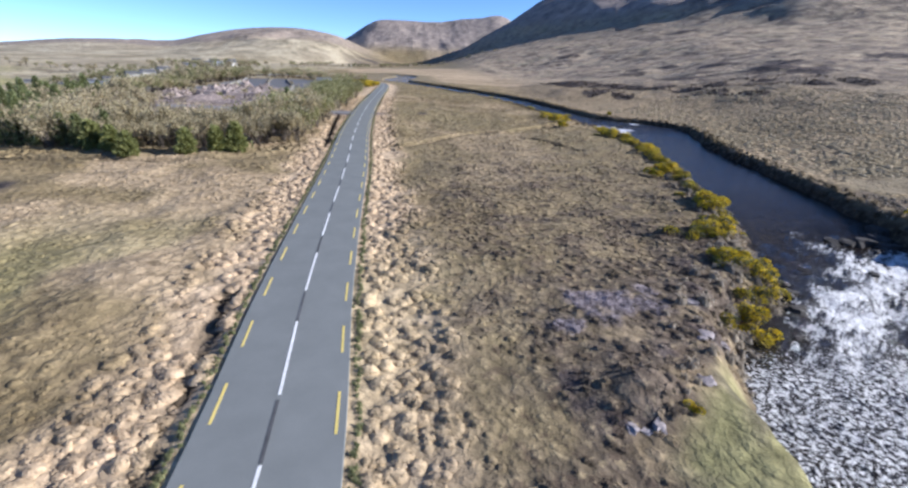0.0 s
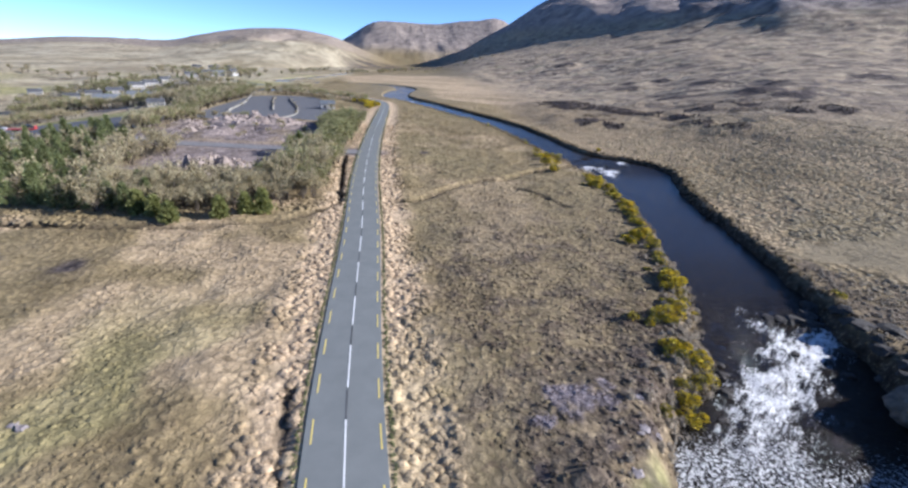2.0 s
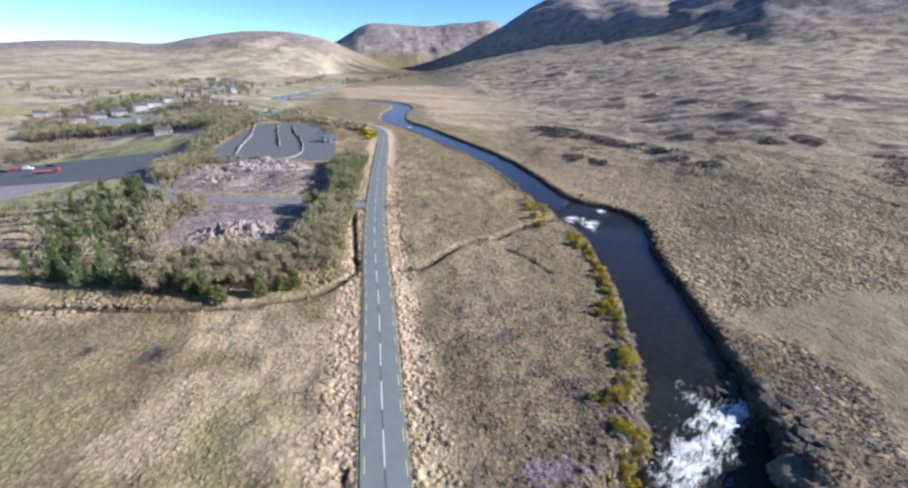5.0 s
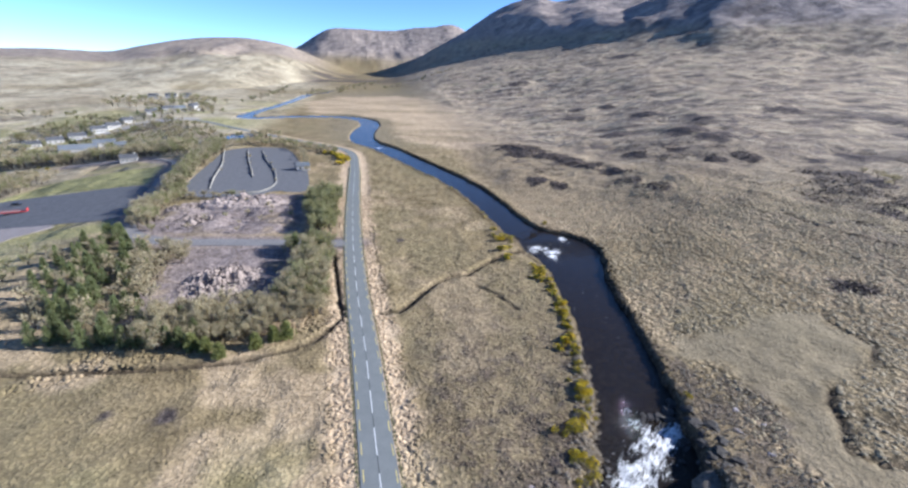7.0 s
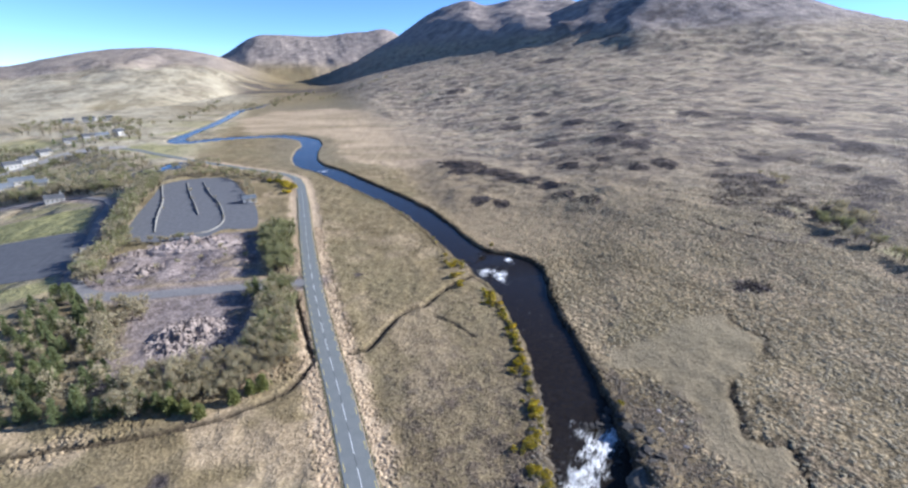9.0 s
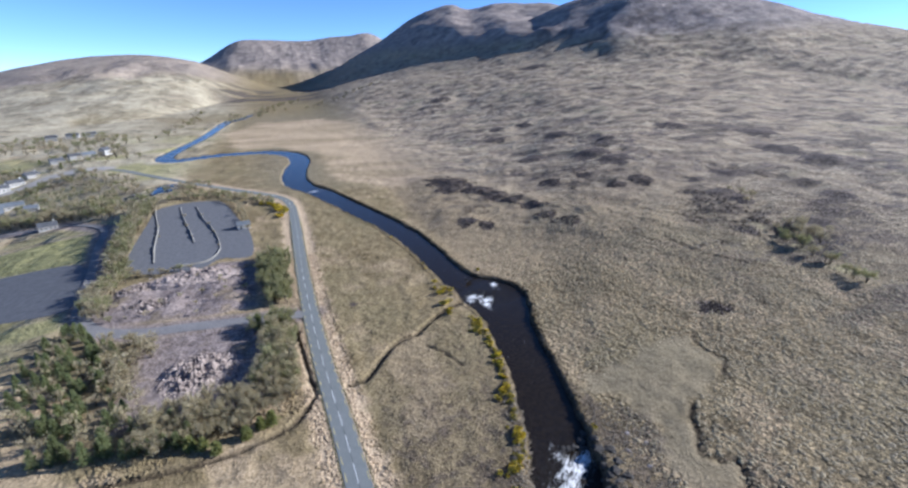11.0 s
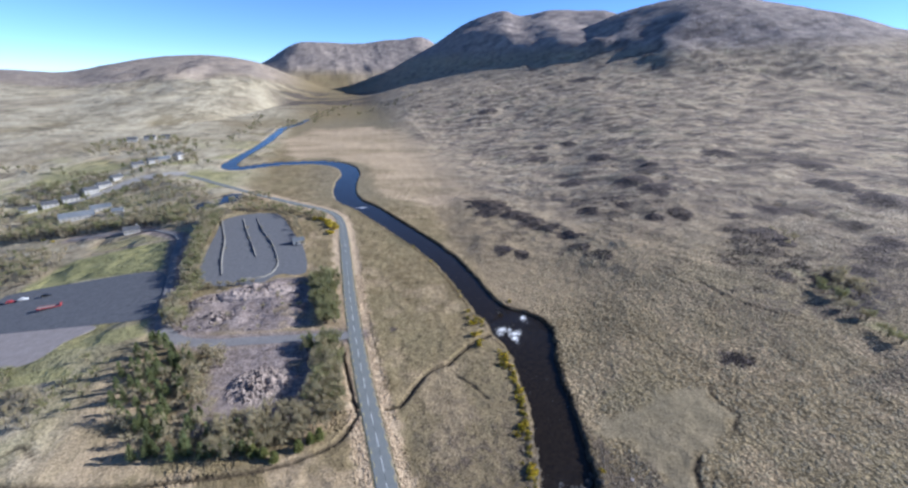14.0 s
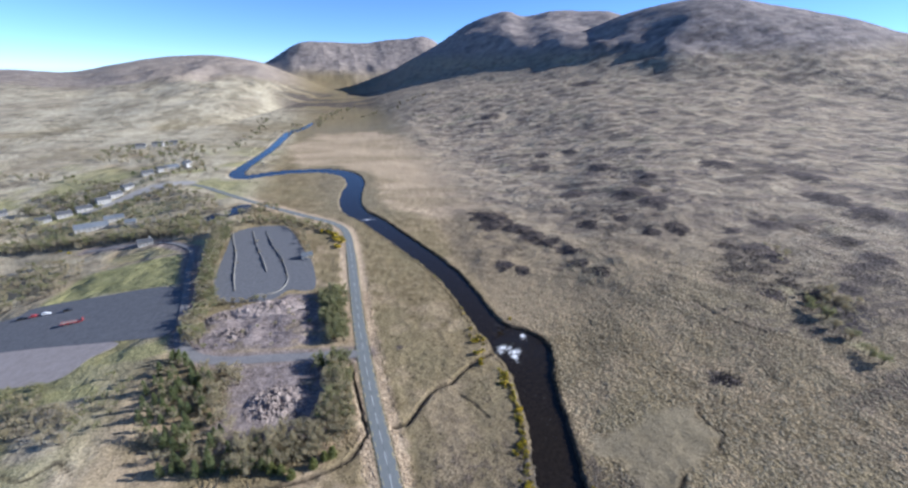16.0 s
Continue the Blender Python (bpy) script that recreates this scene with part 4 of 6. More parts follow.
slab("track", curve_points(SIDE_TRACK, 3.0), 2.9, 0.07, M_track, "worn grey side track with gravel and mud", "track")
car_park = sheet("car_park", CAR_PARK, 0.09, M_yard, "disused dark tarmac car park with looping kerbed islands", "car park")
sheet("tarmac_lot", TARMAC_LOT, 0.075, M_yard, "wide empty dark tarmac yard", "yard")
sheet("gravel_lot", GRAVEL_LOT, 0.065, M_gravel, "pale gravel yard beside the tarmac", "yard")


# ---- plants: templates ----
rng = np.random.default_rng(7)


def sprays(points, out, length, width):
    """Diamond-shaped leaf sprays from the points, pointing along out."""
    n = len(points)
    out = out / np.maximum(np.linalg.norm(out, axis=1, keepdims=True), 1e-6)
    side = np.cross(out, rng.normal(size=(n, 3)))
    side /= np.maximum(np.linalg.norm(side, axis=1, keepdims=True), 1e-6)
    length, width = np.broadcast_to(length, n)[:, None], np.broadcast_to(width, n)[:, None]
    v = np.stack([points, points + out * length * 0.5 + side * width, points + out * length, points + out * length * 0.5 - side * width], 1)
    f = np.arange(n)[:, None] * 4 + np.arange(4)[None]
    return v.reshape(-1, 3), f


def stems(paths, sides=5):
    """Tapered limbs: each path is a list of (x, y, z, radius)."""
    verts, faces = [], []
    for path in paths:
        base = len(verts)
        for x, y, z, r in path:
            for k in range(sides):
                a = 2 * math.pi * k / sides
                verts.append((x + r * math.cos(a), y + r * math.sin(a), z))
        for i in range(len(path) - 1):
            for k in range(sides):
                j = (k + 1) % sides
                faces.append((base + i * sides + k, base + i * sides + j, base + (i + 1) * sides + j, base + (i + 1) * sides + k))
    return np.array(verts), np.array(faces)


def conifer(tall, wide, needles, label):
    ob = tagged(new("conifer"), label, "tree", "plantation conifers")
    lean = rng.normal(size=2) * 0.15
    trunk = [(lean[0] * u, lean[1] * u, tall * u * 0.98 - 0.3 * (u == 0), 0.16 * (1 - u) + 0.015) for u in np.linspace(0, 1, 6)]
    limbs, pts, outs, sizes = [trunk], [], [], []
    for z in np.arange(0.10, 0.985, 0.052):
        reach = wide * (1 - z) ** 0.8 * (0.8 + 0.45 * rng.random())
        if z < 0.2:
            reach *= 0.75
        for k in range(int(rng.integers(6, 9))):
            a, r = rng.random() * 6.283, reach * (0.6 + 0.5 * rng.random())
            tip = np.array([math.cos(a) * r, math.sin(a) * r, tall * z + r * (0.25 - 0.3 * (1 - z))])
            root = np.array([0, 0, tall * z - 0.05])
            if k < 3 and z < 0.8:
                limbs.append([(*root, 0.035), (*tip, 0.008)])
            for u in np.linspace(0.35, 1.0, 4):
                c = root + (tip - root) * u + rng.normal(size=3) * 0.12
                for _ in range(6):
                    pts.append(c + rng.normal(size=3) * 0.16)
                    outs.append((tip - root) / max(r, 0.2) + rng.normal(size=3) * 0.55 + (0, 0, 0.15))
                    sizes.append(0.24 + 0.30 * rng.random())
    pts += [np.array([0, 0, tall * (0.9 + 0.1 * rng.random())]) for _ in range(8)]
    outs += [np.array([*(rng.normal(size=2) * 0.6), 0.8]) for _ in range(8)]
    sizes += [0.4] * 8
    v, f = stems(limbs, 4)
    part("trunk", make_mesh("trunk", v, f, M_bark, True), None, ob)
    v, f = sprays(np.array(pts), np.array(outs), np.array(sizes), np.array(sizes) * 0.26)
    part("crown", make_mesh("crown", v, f, needles), None, ob)
    return ob


def shrub(tall, wide, leaves, count, label):
    """A many-stemmed bush of fine bare twig_mass with buds or first leaves."""
    ob = tagged(new("shrub"), label, "shrub", "willow and alder scrub")
    paths, pts, outs, tw_p, tw_o = [], [], [], [], []
    for k in range(11):
        a, r = rng.random() * 6.283, wide * (0.2 + 0.8 * rng.random())
        h = tall * (0.65 + 0.4 * rng.random())
        ends = np.array([math.cos(a) * r, math.sin(a) * r, h])
        mid = ends * (0.35, 0.35, 0.55) + rng.normal(size=3) * 0.12
        paths.append([(ends[0] * 0.06, ends[1] * 0.06, -0.2, 0.05), (*mid, 0.032), (*ends, 0.008)])
        for _ in range(17):
            u = 0.3 + 0.7 * rng.random()
            c = mid * (1 - u) + ends * u
            o = np.array([math.cos(a), math.sin(a), 0.9]) + rng.normal(size=3) * 0.7
            tw_p.append(c)
            tw_o.append(o)
            for _ in range(max(1, count // 187)):
                pts.append(c + o * (0.15 + 0.75 * rng.random()) * 0.7 + rng.normal(size=3) * 0.16)
                outs.append(o + rng.normal(size=3))
    v, f = stems(paths, 4)
    part("stem", make_mesh("stem", v, f, M_bark, True), None, ob)
    v, f = sprays(np.array(tw_p), np.array(tw_o), 0.8 + 0.5 * rng.random(len(tw_p)), 0.022)
    part("twig_mass", make_mesh("twig_mass", v, f, M_twig), None, ob)
    size = 0.22 + 0.20 * rng.random(len(pts))
    v, f = sprays(np.array(pts), np.array(outs), size, size * 0.3)
    part("foliage", make_mesh("foliage", v, f, leaves), None, ob)
    return ob


def gorse(tall, wide, flowers, label):
    ob = tagged(new("gorse_bush"), label, "bush", "gorse along the river and road")
    lobes = [(rng.normal() * wide * 0.38, rng.normal() * wide * 0.38, tall * (0.55 + 0.5 * rng.random()), wide * (0.4 + 0.25 * rng.random())) for _ in range(6)]
    paths = [[(x * 0.15, y * 0.15, -0.25, 0.04), (x * 0.6, y * 0.6, h * 0.45, 0.025), (x, y, h * 0.8, 0.008)] for x, y, h, r in lobes]
    v, f = stems(paths, 4)
    part("stem", make_mesh("stem", v, f, M_bark, True), None, ob)

    def shell(n, lowest, grow, count=6):
        p, o = [], []
        for _ in range(n):
            x, y, h, r = lobes[int(rng.integers(count))]
            d = rng.normal(size=3)
            d /= np.linalg.norm(d)
            d[2] = abs(d[2]) if rng.random() < 0.8 else d[2]
            q = np.array([x, y, h * 0.55]) + d * (r, r, h * 0.5) * grow * (0.85 + 0.2 * rng.random())
            if q[2] > lowest:
                p.append(q)
                o.append(d + rng.normal(size=3) * 0.5)
        return np.array(p), np.array(o)

    p, o = shell(620, 0.0, 0.93)
    s = 0.20 + 0.16 * rng.random(len(p))
    v, f = sprays(p, o, s, s * 0.3)
    part("foliage", make_mesh("foliage", v, f, M_gorse), None, ob)
    p, o = shell(flowers, tall * 0.25, 1.0, 4)
    s = 0.17 + 0.15 * rng.random(len(p))
    v, f = sprays(p, o, s, s * 0.42)
    part("blossom", make_mesh("blossom", v, f, M_blossom), None, ob, "bright yellow gorse blossom")
    return ob


def plant(variants, spots, low=0.85, high=1.2):
    """Stands copies of the variants on the ground; the first use of each is the variant itself."""
    zs = terrain([p[0] for p in spots], [p[1] for p in spots])[0]
    for (x, y, *size), z in zip(spots, zs):
        s = (size[0] if size else 1.0) * (low + (high - low) * rng.random())
        m = Matrix.Translation((x, y, float(z) - 0.05)) @ Matrix.Rotation(rng.random() * 6.283, 4, "Z")
        m = m @ Matrix.Diagonal((s, s, s * (0.9 + 0.2 * rng.random()), 1))
        pick = variants[int(rng.integers(len(variants)))]
        if "placed" not in pick:
            pick["placed"] = 1
            pick.matrix_basis = m
        else:
            copy_thing(pick, m)


HOUSES = (
    (-233, 388, 26, 24, 9, 3.0, M_sheet, "long low building with a blue-grey sheet roof", 6, False), (-221, 403, 26, 15, 7, 2.8, M_sheet, "low wing under a blue-grey sheet roof", 4, False),
    (-277, 437, 33, 12, 7, 3.2, M_slate, "white cottage at the end of a dark-roofed row", 3), (-264, 446, 35, 13, 7, 3.0, M_slate, "low dark-roofed cottage in a row", 3),
    (-252, 459, 40, 12, 7, 4.2, M_slate, "white rendered house with a slate roof"), (-247, 474, 50, 12, 7, 3.4, M_slate, "white cottage row under slate"),
    (-244, 497, 56, 11, 7, 3.4, M_slate, "small white cottage under slate"), (-243, 553, 30, 12, 7, 3.4, M_slate, "dark-roofed building in the village"),
    (-231, 565, 36, 11, 7, 4.0, M_slate, "grey house in the village row"), (-222, 576, 32, 12, 7, 3.4, M_sheet, "grey-roofed hall in the village"),
    (-210, 588, 68, 11, 8, 5.4, M_slate, "tall white gabled house at the village edge"), (-168, 324, 20, 10, 6, 2.8, M_slate, "white roadside cottage among bushes"),
    (-322, 758, 10, 13, 8, 4.6, M_slate, "distant white house among trees"), (-304, 776, 8, 15, 8, 4.4, M_slate, "distant long house with a dark roof"),
    (-284, 785, 12, 12, 8, 4.6, M_slate, "distant grey house beside trees"), (-342.4, 461.6, 30, 10, 7, 3.0, M_slate, "white bungalow beyond the yard"),
    (-200, 383, 15, 8, 5, 2.8, M_sheet, "small shed near the pond"), (-291, 430, 30, 12, 7, 3.2, M_slate, "grey outbuilding at the village end"))


def thicket(name, variants, spots, low, high, label):
    """Far scrub that nobody could count, joined into one object; the pond and the village street stay clear."""
    sx, sy = np.array(spots).T
    open_ground = (area_distance(sx, sy, POND) < 2.5) | (line_distance(sx, sy, np.array(LANE, float))[0] < 12)
    for spec in HOUSES:
        open_ground |= np.hypot(sx - spec[0], sy - spec[1]) < 0.5 * spec[3] + 1.5
    spots = [p for p, bare in zip(spots, open_ground) if not bare]
    zs = terrain([p[0] for p in spots], [p[1] for p in spots])[0]
    kits = []
    for ob in variants:
        kit = []
        for child in ob.children:
            me = child.data
            v, f = np.empty(len(me.vertices) * 3, np.float32), np.empty(len(me.loops), np.int32)
            me.vertices.foreach_get("co", v)
            me.loops.foreach_get("vertex_index", f)
            v, f = v.reshape(-1, 3), f.reshape(-1, 4)
            if child.name.startswith("foliage"):
                quads = v.reshape(-1, 4, 3)[::4]
                mid = quads.mean(1, keepdims=True)
                v = (mid + (quads - mid) * 1.7).reshape(-1, 3)
                f = np.arange(len(v)).reshape(-1, 4)
            if child.name.startswith("stem"):
                f = f[::2]
            kit.append((v, f, me.materials[0]))
        kits.append(kit)
    looks = sorted({m.name for kit in kits for *_, m in kit})
    verts, faces, index, base = [], [], [], 0
    for (x, y), z in zip(spots, zs):
        s, a = low + (high - low) * rng.random(), rng.random() * 6.283
        c, w = math.cos(a) * s, math.sin(a) * s
        for v, f, m in kits[int(rng.integers(len(kits)))]:
            verts.append(np.stack([v[:, 0] * c - v[:, 1] * w + x, v[:, 0] * w + v[:, 1] * c + y, v[:, 2] * s + z - 0.05], 1))
            faces.append(f + base)
            index.append(np.full(len(f), looks.index(m.name)))
            base += len(v)
    me = make_mesh(name, np.concatenate(verts), np.concatenate(faces), bpy.data.materials[looks[0]])
    for other in looks[1:]:
        me.materials.append(bpy.data.materials[other])
    me.polygons.foreach_set("material_index", np.concatenate(index).astype(np.int32))
    return tagged(new(name, me), label, "scrub", kind="stuff")


def fill(corners, gap, keep=1.0):
    """Uneven spots about gap metres apart inside an outline."""
    c = np.array(corners)
    xs, ys = np.arange(c[:, 0].min(), c[:, 0].max(), gap), np.arange(c[:, 1].min(), c[:, 1].max(), gap)
    p = np.array([(x, y) for y in ys for x in xs]) + rng.uniform(-0.45, 0.45, (len(xs) * len(ys), 2)) * gap
    inside = area_distance(p[:, 0], p[:, 1], [tuple(q) for q in corners]) < 0
    return [tuple(q) for q in p[inside] if rng.random() < keep]


def row(points, gap, spread):
    line = curve_points(points, gap)
    return [(x + rng.normal() * spread, y + rng.normal() * spread) for x, y in line[:, :2]]


# ---- trees and scrub ----
pines = [conifer(8.2, 2.5, M_needle, "tall dark green conifer in a dense plantation"), conifer(7.2, 2.4, M_needle, "dark green plantation conifer with drooping branches"),
         conifer(8.8, 2.7, M_needle, "tall dark green conifer with an open crown"), conifer(6.4, 2.3, M_needle, "smaller dark green conifer among shrubs")]
young = [conifer(3.4, 1.5, M_needle_light, "young light green conifer beside the field"), conifer(2.7, 1.4, M_needle_light, "low light green conifer at the scrub edge")]
willows = [shrub(4.2, 2.3, M_catkin, 750, "bare grey-brown willow scrub with pale buds"), shrub(3.4, 2.1, M_catkin, 570, "low bare scrub bush with fine twig_mass"),
           shrub(4.8, 2.2, M_catkin, 750, "tall bare alder scrub in early spring")]
leafing = [shrub(4.6, 2.4, M_spring, 940, "bush coming into yellow-green leaf"), shrub(3.6, 2.0, M_spring, 940, "low yellow-green leafing bush")]

PLANTATION = [(-95, 112), (-97, 134), (-90, 144), (-76, 130), (-67, 110), (-59, 93), (-51, 75), (-70, 77), (-80, 82), (-88, 94)]
stand = fill(PLANTATION, 4.2, 0.72)
plant(pines, [p for p in stand if p[0] + 0.55 * (p[1] - 72) < -51 + 9 * rng.random() or rng.random() < 0.5], 0.7, 1.02)
thicket("scrub", willows, fill(PLANTATION, 4.4, 0.6), 0.75, 1.1, "bare willow scrub between the conifers")
plant(pines, row([(-76, 77), (-66, 75), (-48, 71.5)], 3.0, 0.8), 0.65, 0.95)
plant(pines[3:], [(-46, 72), (-44, 75), (-51, 75), (-49, 82)], 0.8, 1.1)
plant(young, [(-37, 67), (-40, 69), (-30.5, 69.5), (-27, 71.5), (-24.5, 72.5), (-43, 70)], 0.9, 1.2)
thicket("scrub", willows, fill([(-78, 132), (-62, 128), (-60, 96), (-66, 98), (-73, 114)], 3.4, 0.9), 0.85, 1.2, "bare grey-brown scrub beside the plantation")
plant(willows, fill([(-57, 70), (-57, 88), (-36, 88), (-18, 86), (-16.5, 79), (-32, 72)], 2.8, 0.9), 0.75, 1.1)
plant(willows + leafing[1:], fill([(-30, 88), (-27, 104), (-27, 124), (-18.5, 124), (-17, 108), (-16.5, 88)], 2.7, 0.95), 1.0, 1.35)
plant(leafing + pines[3:], fill([(-30, 116), (-33, 126), (-21, 126), (-19, 116)], 3.2, 0.8), 0.9, 1.2)
plant(leafing, fill([(-25, 138), (-31, 169), (-30, 192), (-19.5, 192), (-19, 139)], 2.8, 0.9), 1.0, 1.35)
thicket("scrub", willows + leafing, fill([(-90, 150), (-97, 168), (-93, 192), (-86, 192), (-88, 176), (-84, 152)], 2.8, 0.9), 0.9, 1.2, "mixed scrub beside the works yard")
thicket("scrub", leafing + willows, fill([(-95, 192), (-104.5, 241.6), (-116.2, 319.3), (-103.2, 318.7), (-102, 276), (-95, 220), (-88, 196)], 2.8, 0.95), 1.1, 1.5, "tall leafing hedge along the car park edge")
plant(willows + leafing[1:], row([(-88, 193), (-74, 188.5), (-62, 189)], 3.0, 1.0), 0.6, 0.8)
thicket("scrub", willows + leafing, fill([(-104.5, 320.2), (-84, 328), (-60, 322), (-42, 308), (-26, 292), (-22, 300), (-40, 322), (-70, 345), (-106, 332)], 4.0, 0.8), 0.8, 1.1, "grey-green scrub between the car park and road bend")
thicket("scrub", leafing + willows, fill([(-113.7, 326.1), (-132.9, 314.2), (-160.4, 331.9), (-214.4, 341.7), (-288.6, 362), (-302.8, 380.8), (-213.4, 364.6), (-146.5, 348.7)], 4.6, 0.85), 1.1, 1.7, "leafing scrub along the old lane")
thicket("scrub", leafing + willows, fill([(-282.9, 249.6), (-214.5, 234.8), (-195, 251.9), (-189.5, 277), (-200.5, 305.1), (-228.8, 322.7), (-281.5, 297.7)], 5.5, 0.75), 0.9, 1.2, "dense mixed scrub beside the tarmac yard")
thicket("scrub", willows, fill([(-160.4, 110.3), (-132.9, 109.9), (-124, 92), (-150, 88), (-190, 96), (-214.5, 143.8), (-160.4, 140.4), (-118.5, 123.8), (-112, 98)], 4.4, 0.8), 0.7, 1.0, "bare scrub in rough pale grass")
thicket("scrub", leafing, fill([(-118, 106), (-101, 102), (-101, 128), (-116, 140)], 4.6, 0.8), 0.5, 0.75, "low bare scrub beside the plantation")
thicket("scrub", leafing, fill([(-137.7, 133.9), (-142.8, 143.2), (-173.5, 148.4), (-173.5, 140.8)], 3.6, 0.8), 0.5, 0.7, "low leafing bushes beside the gravel yard")
thicket("scrub", willows + leafing, fill([(-132.9, 324.5), (-102, 340), (-70, 365), (-90, 385), (-156.4, 378.3), (-226.2, 381.1), (-316.9, 402), (-339.7, 448.4), (-282.3, 421.6), (-196.8, 383.1)], 5.5, 0.8), 0.9, 1.3, "scattered scrub around the village pond")
thicket("scrub", willows + leafing, fill([(-209.8, 393), (-130, 390), (-150, 430), (-190, 480), (-252.6, 508.5), (-334.8, 505.2), (-323.6, 454.7)], 6.0, 0.7), 0.7, 1.15, "bushes and small trees between village houses")
thicket("scrub", leafing + willows, fill([(-354.3, 669.4), (-241.8, 605.1), (-205, 640), (-230, 760), (-300, 800), (-360, 740)], 13.0, 0.6), 1.2, 1.8, "distant trees around far houses")
plant(pines[3:] + leafing, [(-262, 478), (-272, 470), (-250, 482), (-228, 520), (-232, 530), (-215, 550), (-206, 530), (-300, 470), (-292, 452), (-246, 436), (-216, 446), (-258, 425), (-250, 416), (-252, 570), (-262, 562), (-300, 768), (-334, 762), (-276, 792), (-296, 792), (-268, 780)], 0.9, 1.4)
plant(pines, fill([(-477.1, 402.9), (-410.1, 426.6), (-414.1, 482.9), (-485.4, 470.1)], 8.0, 0.8), 0.8, 1.1)
plant(leafing + willows, row([(229, 122), (224, 112), (219, 98), (214, 82), (209, 66)], 2.8, 2.0), 0.8, 1.2)
plant(willows, fill([(236, 124), (255, 127), (258, 110), (235, 101)], 4.4, 0.85), 0.9, 1.2)
plant(willows, row([(262, 176), (270, 168), (255, 160)], 4.0, 1.5), 0.8, 1.1)

far_lines = fill([(-332.4, 452.7), (-231.4, 397.3), (-190.3, 426.8), (-185, 520), (-190, 600), (-235, 620), (-256.1, 525.5), (-313.4, 498.2)], 10.0, 0.35) + row([(-80, 1010), (-60, 1110), (-40, 1300), (30, 1500)], 9.0, 9.0) + row([(-170, 540), (-196, 600), (-228, 660)], 9.0, 5.0)
far_lines += row([(-118, 900), (-104, 960), (-96, 1040), (-120, 1010)], 9.0, 6.0)
far_lines += row([(-252.5, 488.1), (-281.9, 521), (-362.5, 576.9), (-455.4, 590.1)], 8.0, 5.0) + row([(-20, 1150), (120, 1250), (260, 1420)], 16.0, 14.0) + row([(-190, 700), (-170, 900), (-200, 1200)], 16.0, 9.0)
thicket("scrub", willows + leafing, far_lines, 1.0, 1.7, "far lines of scrub along the valley floor")

furze = [gorse(1.9, 1.75, 1050, "gorse bush covered in bright yellow blossom on the river bank"), gorse(2.1, 1.9, 620, "half-flowering gorse bush with grey-green spines"),
         gorse(1.5, 1.5, 260, "low grey-green gorse with a few flowers")]
clumps = [(43.8, 94, 2.0), (44.6, 97.5, 1.4), (41.6, 74.5, 1.7), (42.6, 78.5, 1.2), (38.6, 63.4, 1.3), (37.5, 59.8, 1.6), (33.9, 45.6, 1.5), (32.7, 43.4, 1.7), (34.6, 47.4, 0.9), (29.3, 38.2, 1.4),
          (27.6, 37.0, 1.2), (27.7, 31.0, 1.5), (26.0, 31.6, 1.2), (25.2, 26.8, 1.2), (24.0, 25.4, 0.8)]
plant(furze[:2], [(x + rng.normal() * much * 0.45, y + rng.normal() * much * 0.55) for x, y, much in clumps for _ in range(1 + round(much * 1.2))], 0.62, 0.95)
plant(furze[2:], [(x - 0.8 + rng.normal() * 1.0, y - 0.6 + rng.normal() * 1.2) for x, y, much in clumps for _ in range(2)], 0.55, 0.9)
plant(furze[2:], [(40, 68.6), (40.8, 71), (36.4, 54.0), (35.4, 51.2), (43.2, 86), (43.4, 83), (30.4, 40.6), (26.2, 28.4), (45.2, 101)], 0.7, 1.0)
plant(furze[1:], row([(36.4, 52), (38.6, 60), (41.2, 70), (43.2, 78), (44.6, 86), (45.6, 96), (45.0, 103)], 2.1, 0.45), 0.6, 0.95)
plant(furze[:1], [(39.4, 63.8), (40.6, 67.4), (42.2, 74.6), (43.8, 81.2), (44.9, 87.6), (45.6, 92.4), (44.8, 100.4)], 0.55, 0.8)
plant(furze, [(38, 109), (40, 113), (41.5, 118), (43.5, 123), (40.5, 126), (42.5, 129), (39.5, 131.5), (41, 137), (38, 116), (44.5, 126.5)], 0.8, 1.25)
plant(furze, [(41.7, 152), (42.2, 158), (41.5, 186), (36, 200), (38, 194), (63.7, 141.5), (53.4, 41.2), (13.6, 16.2, 0.35), (30, 226), (24, 250)], 0.6, 0.9)
plant(furze[:1], row([(-22.5, 262), (-21.0, 272), (-22.5, 283), (-26, 292), (-32, 299)], 2.2, 1.2), 1.2, 1.6)
plant(furze[1:], [(-236.1, 244), (-230.2, 245.8), (-227.3, 337.2), (-237.5, 345.4)], 1.0, 1.4)


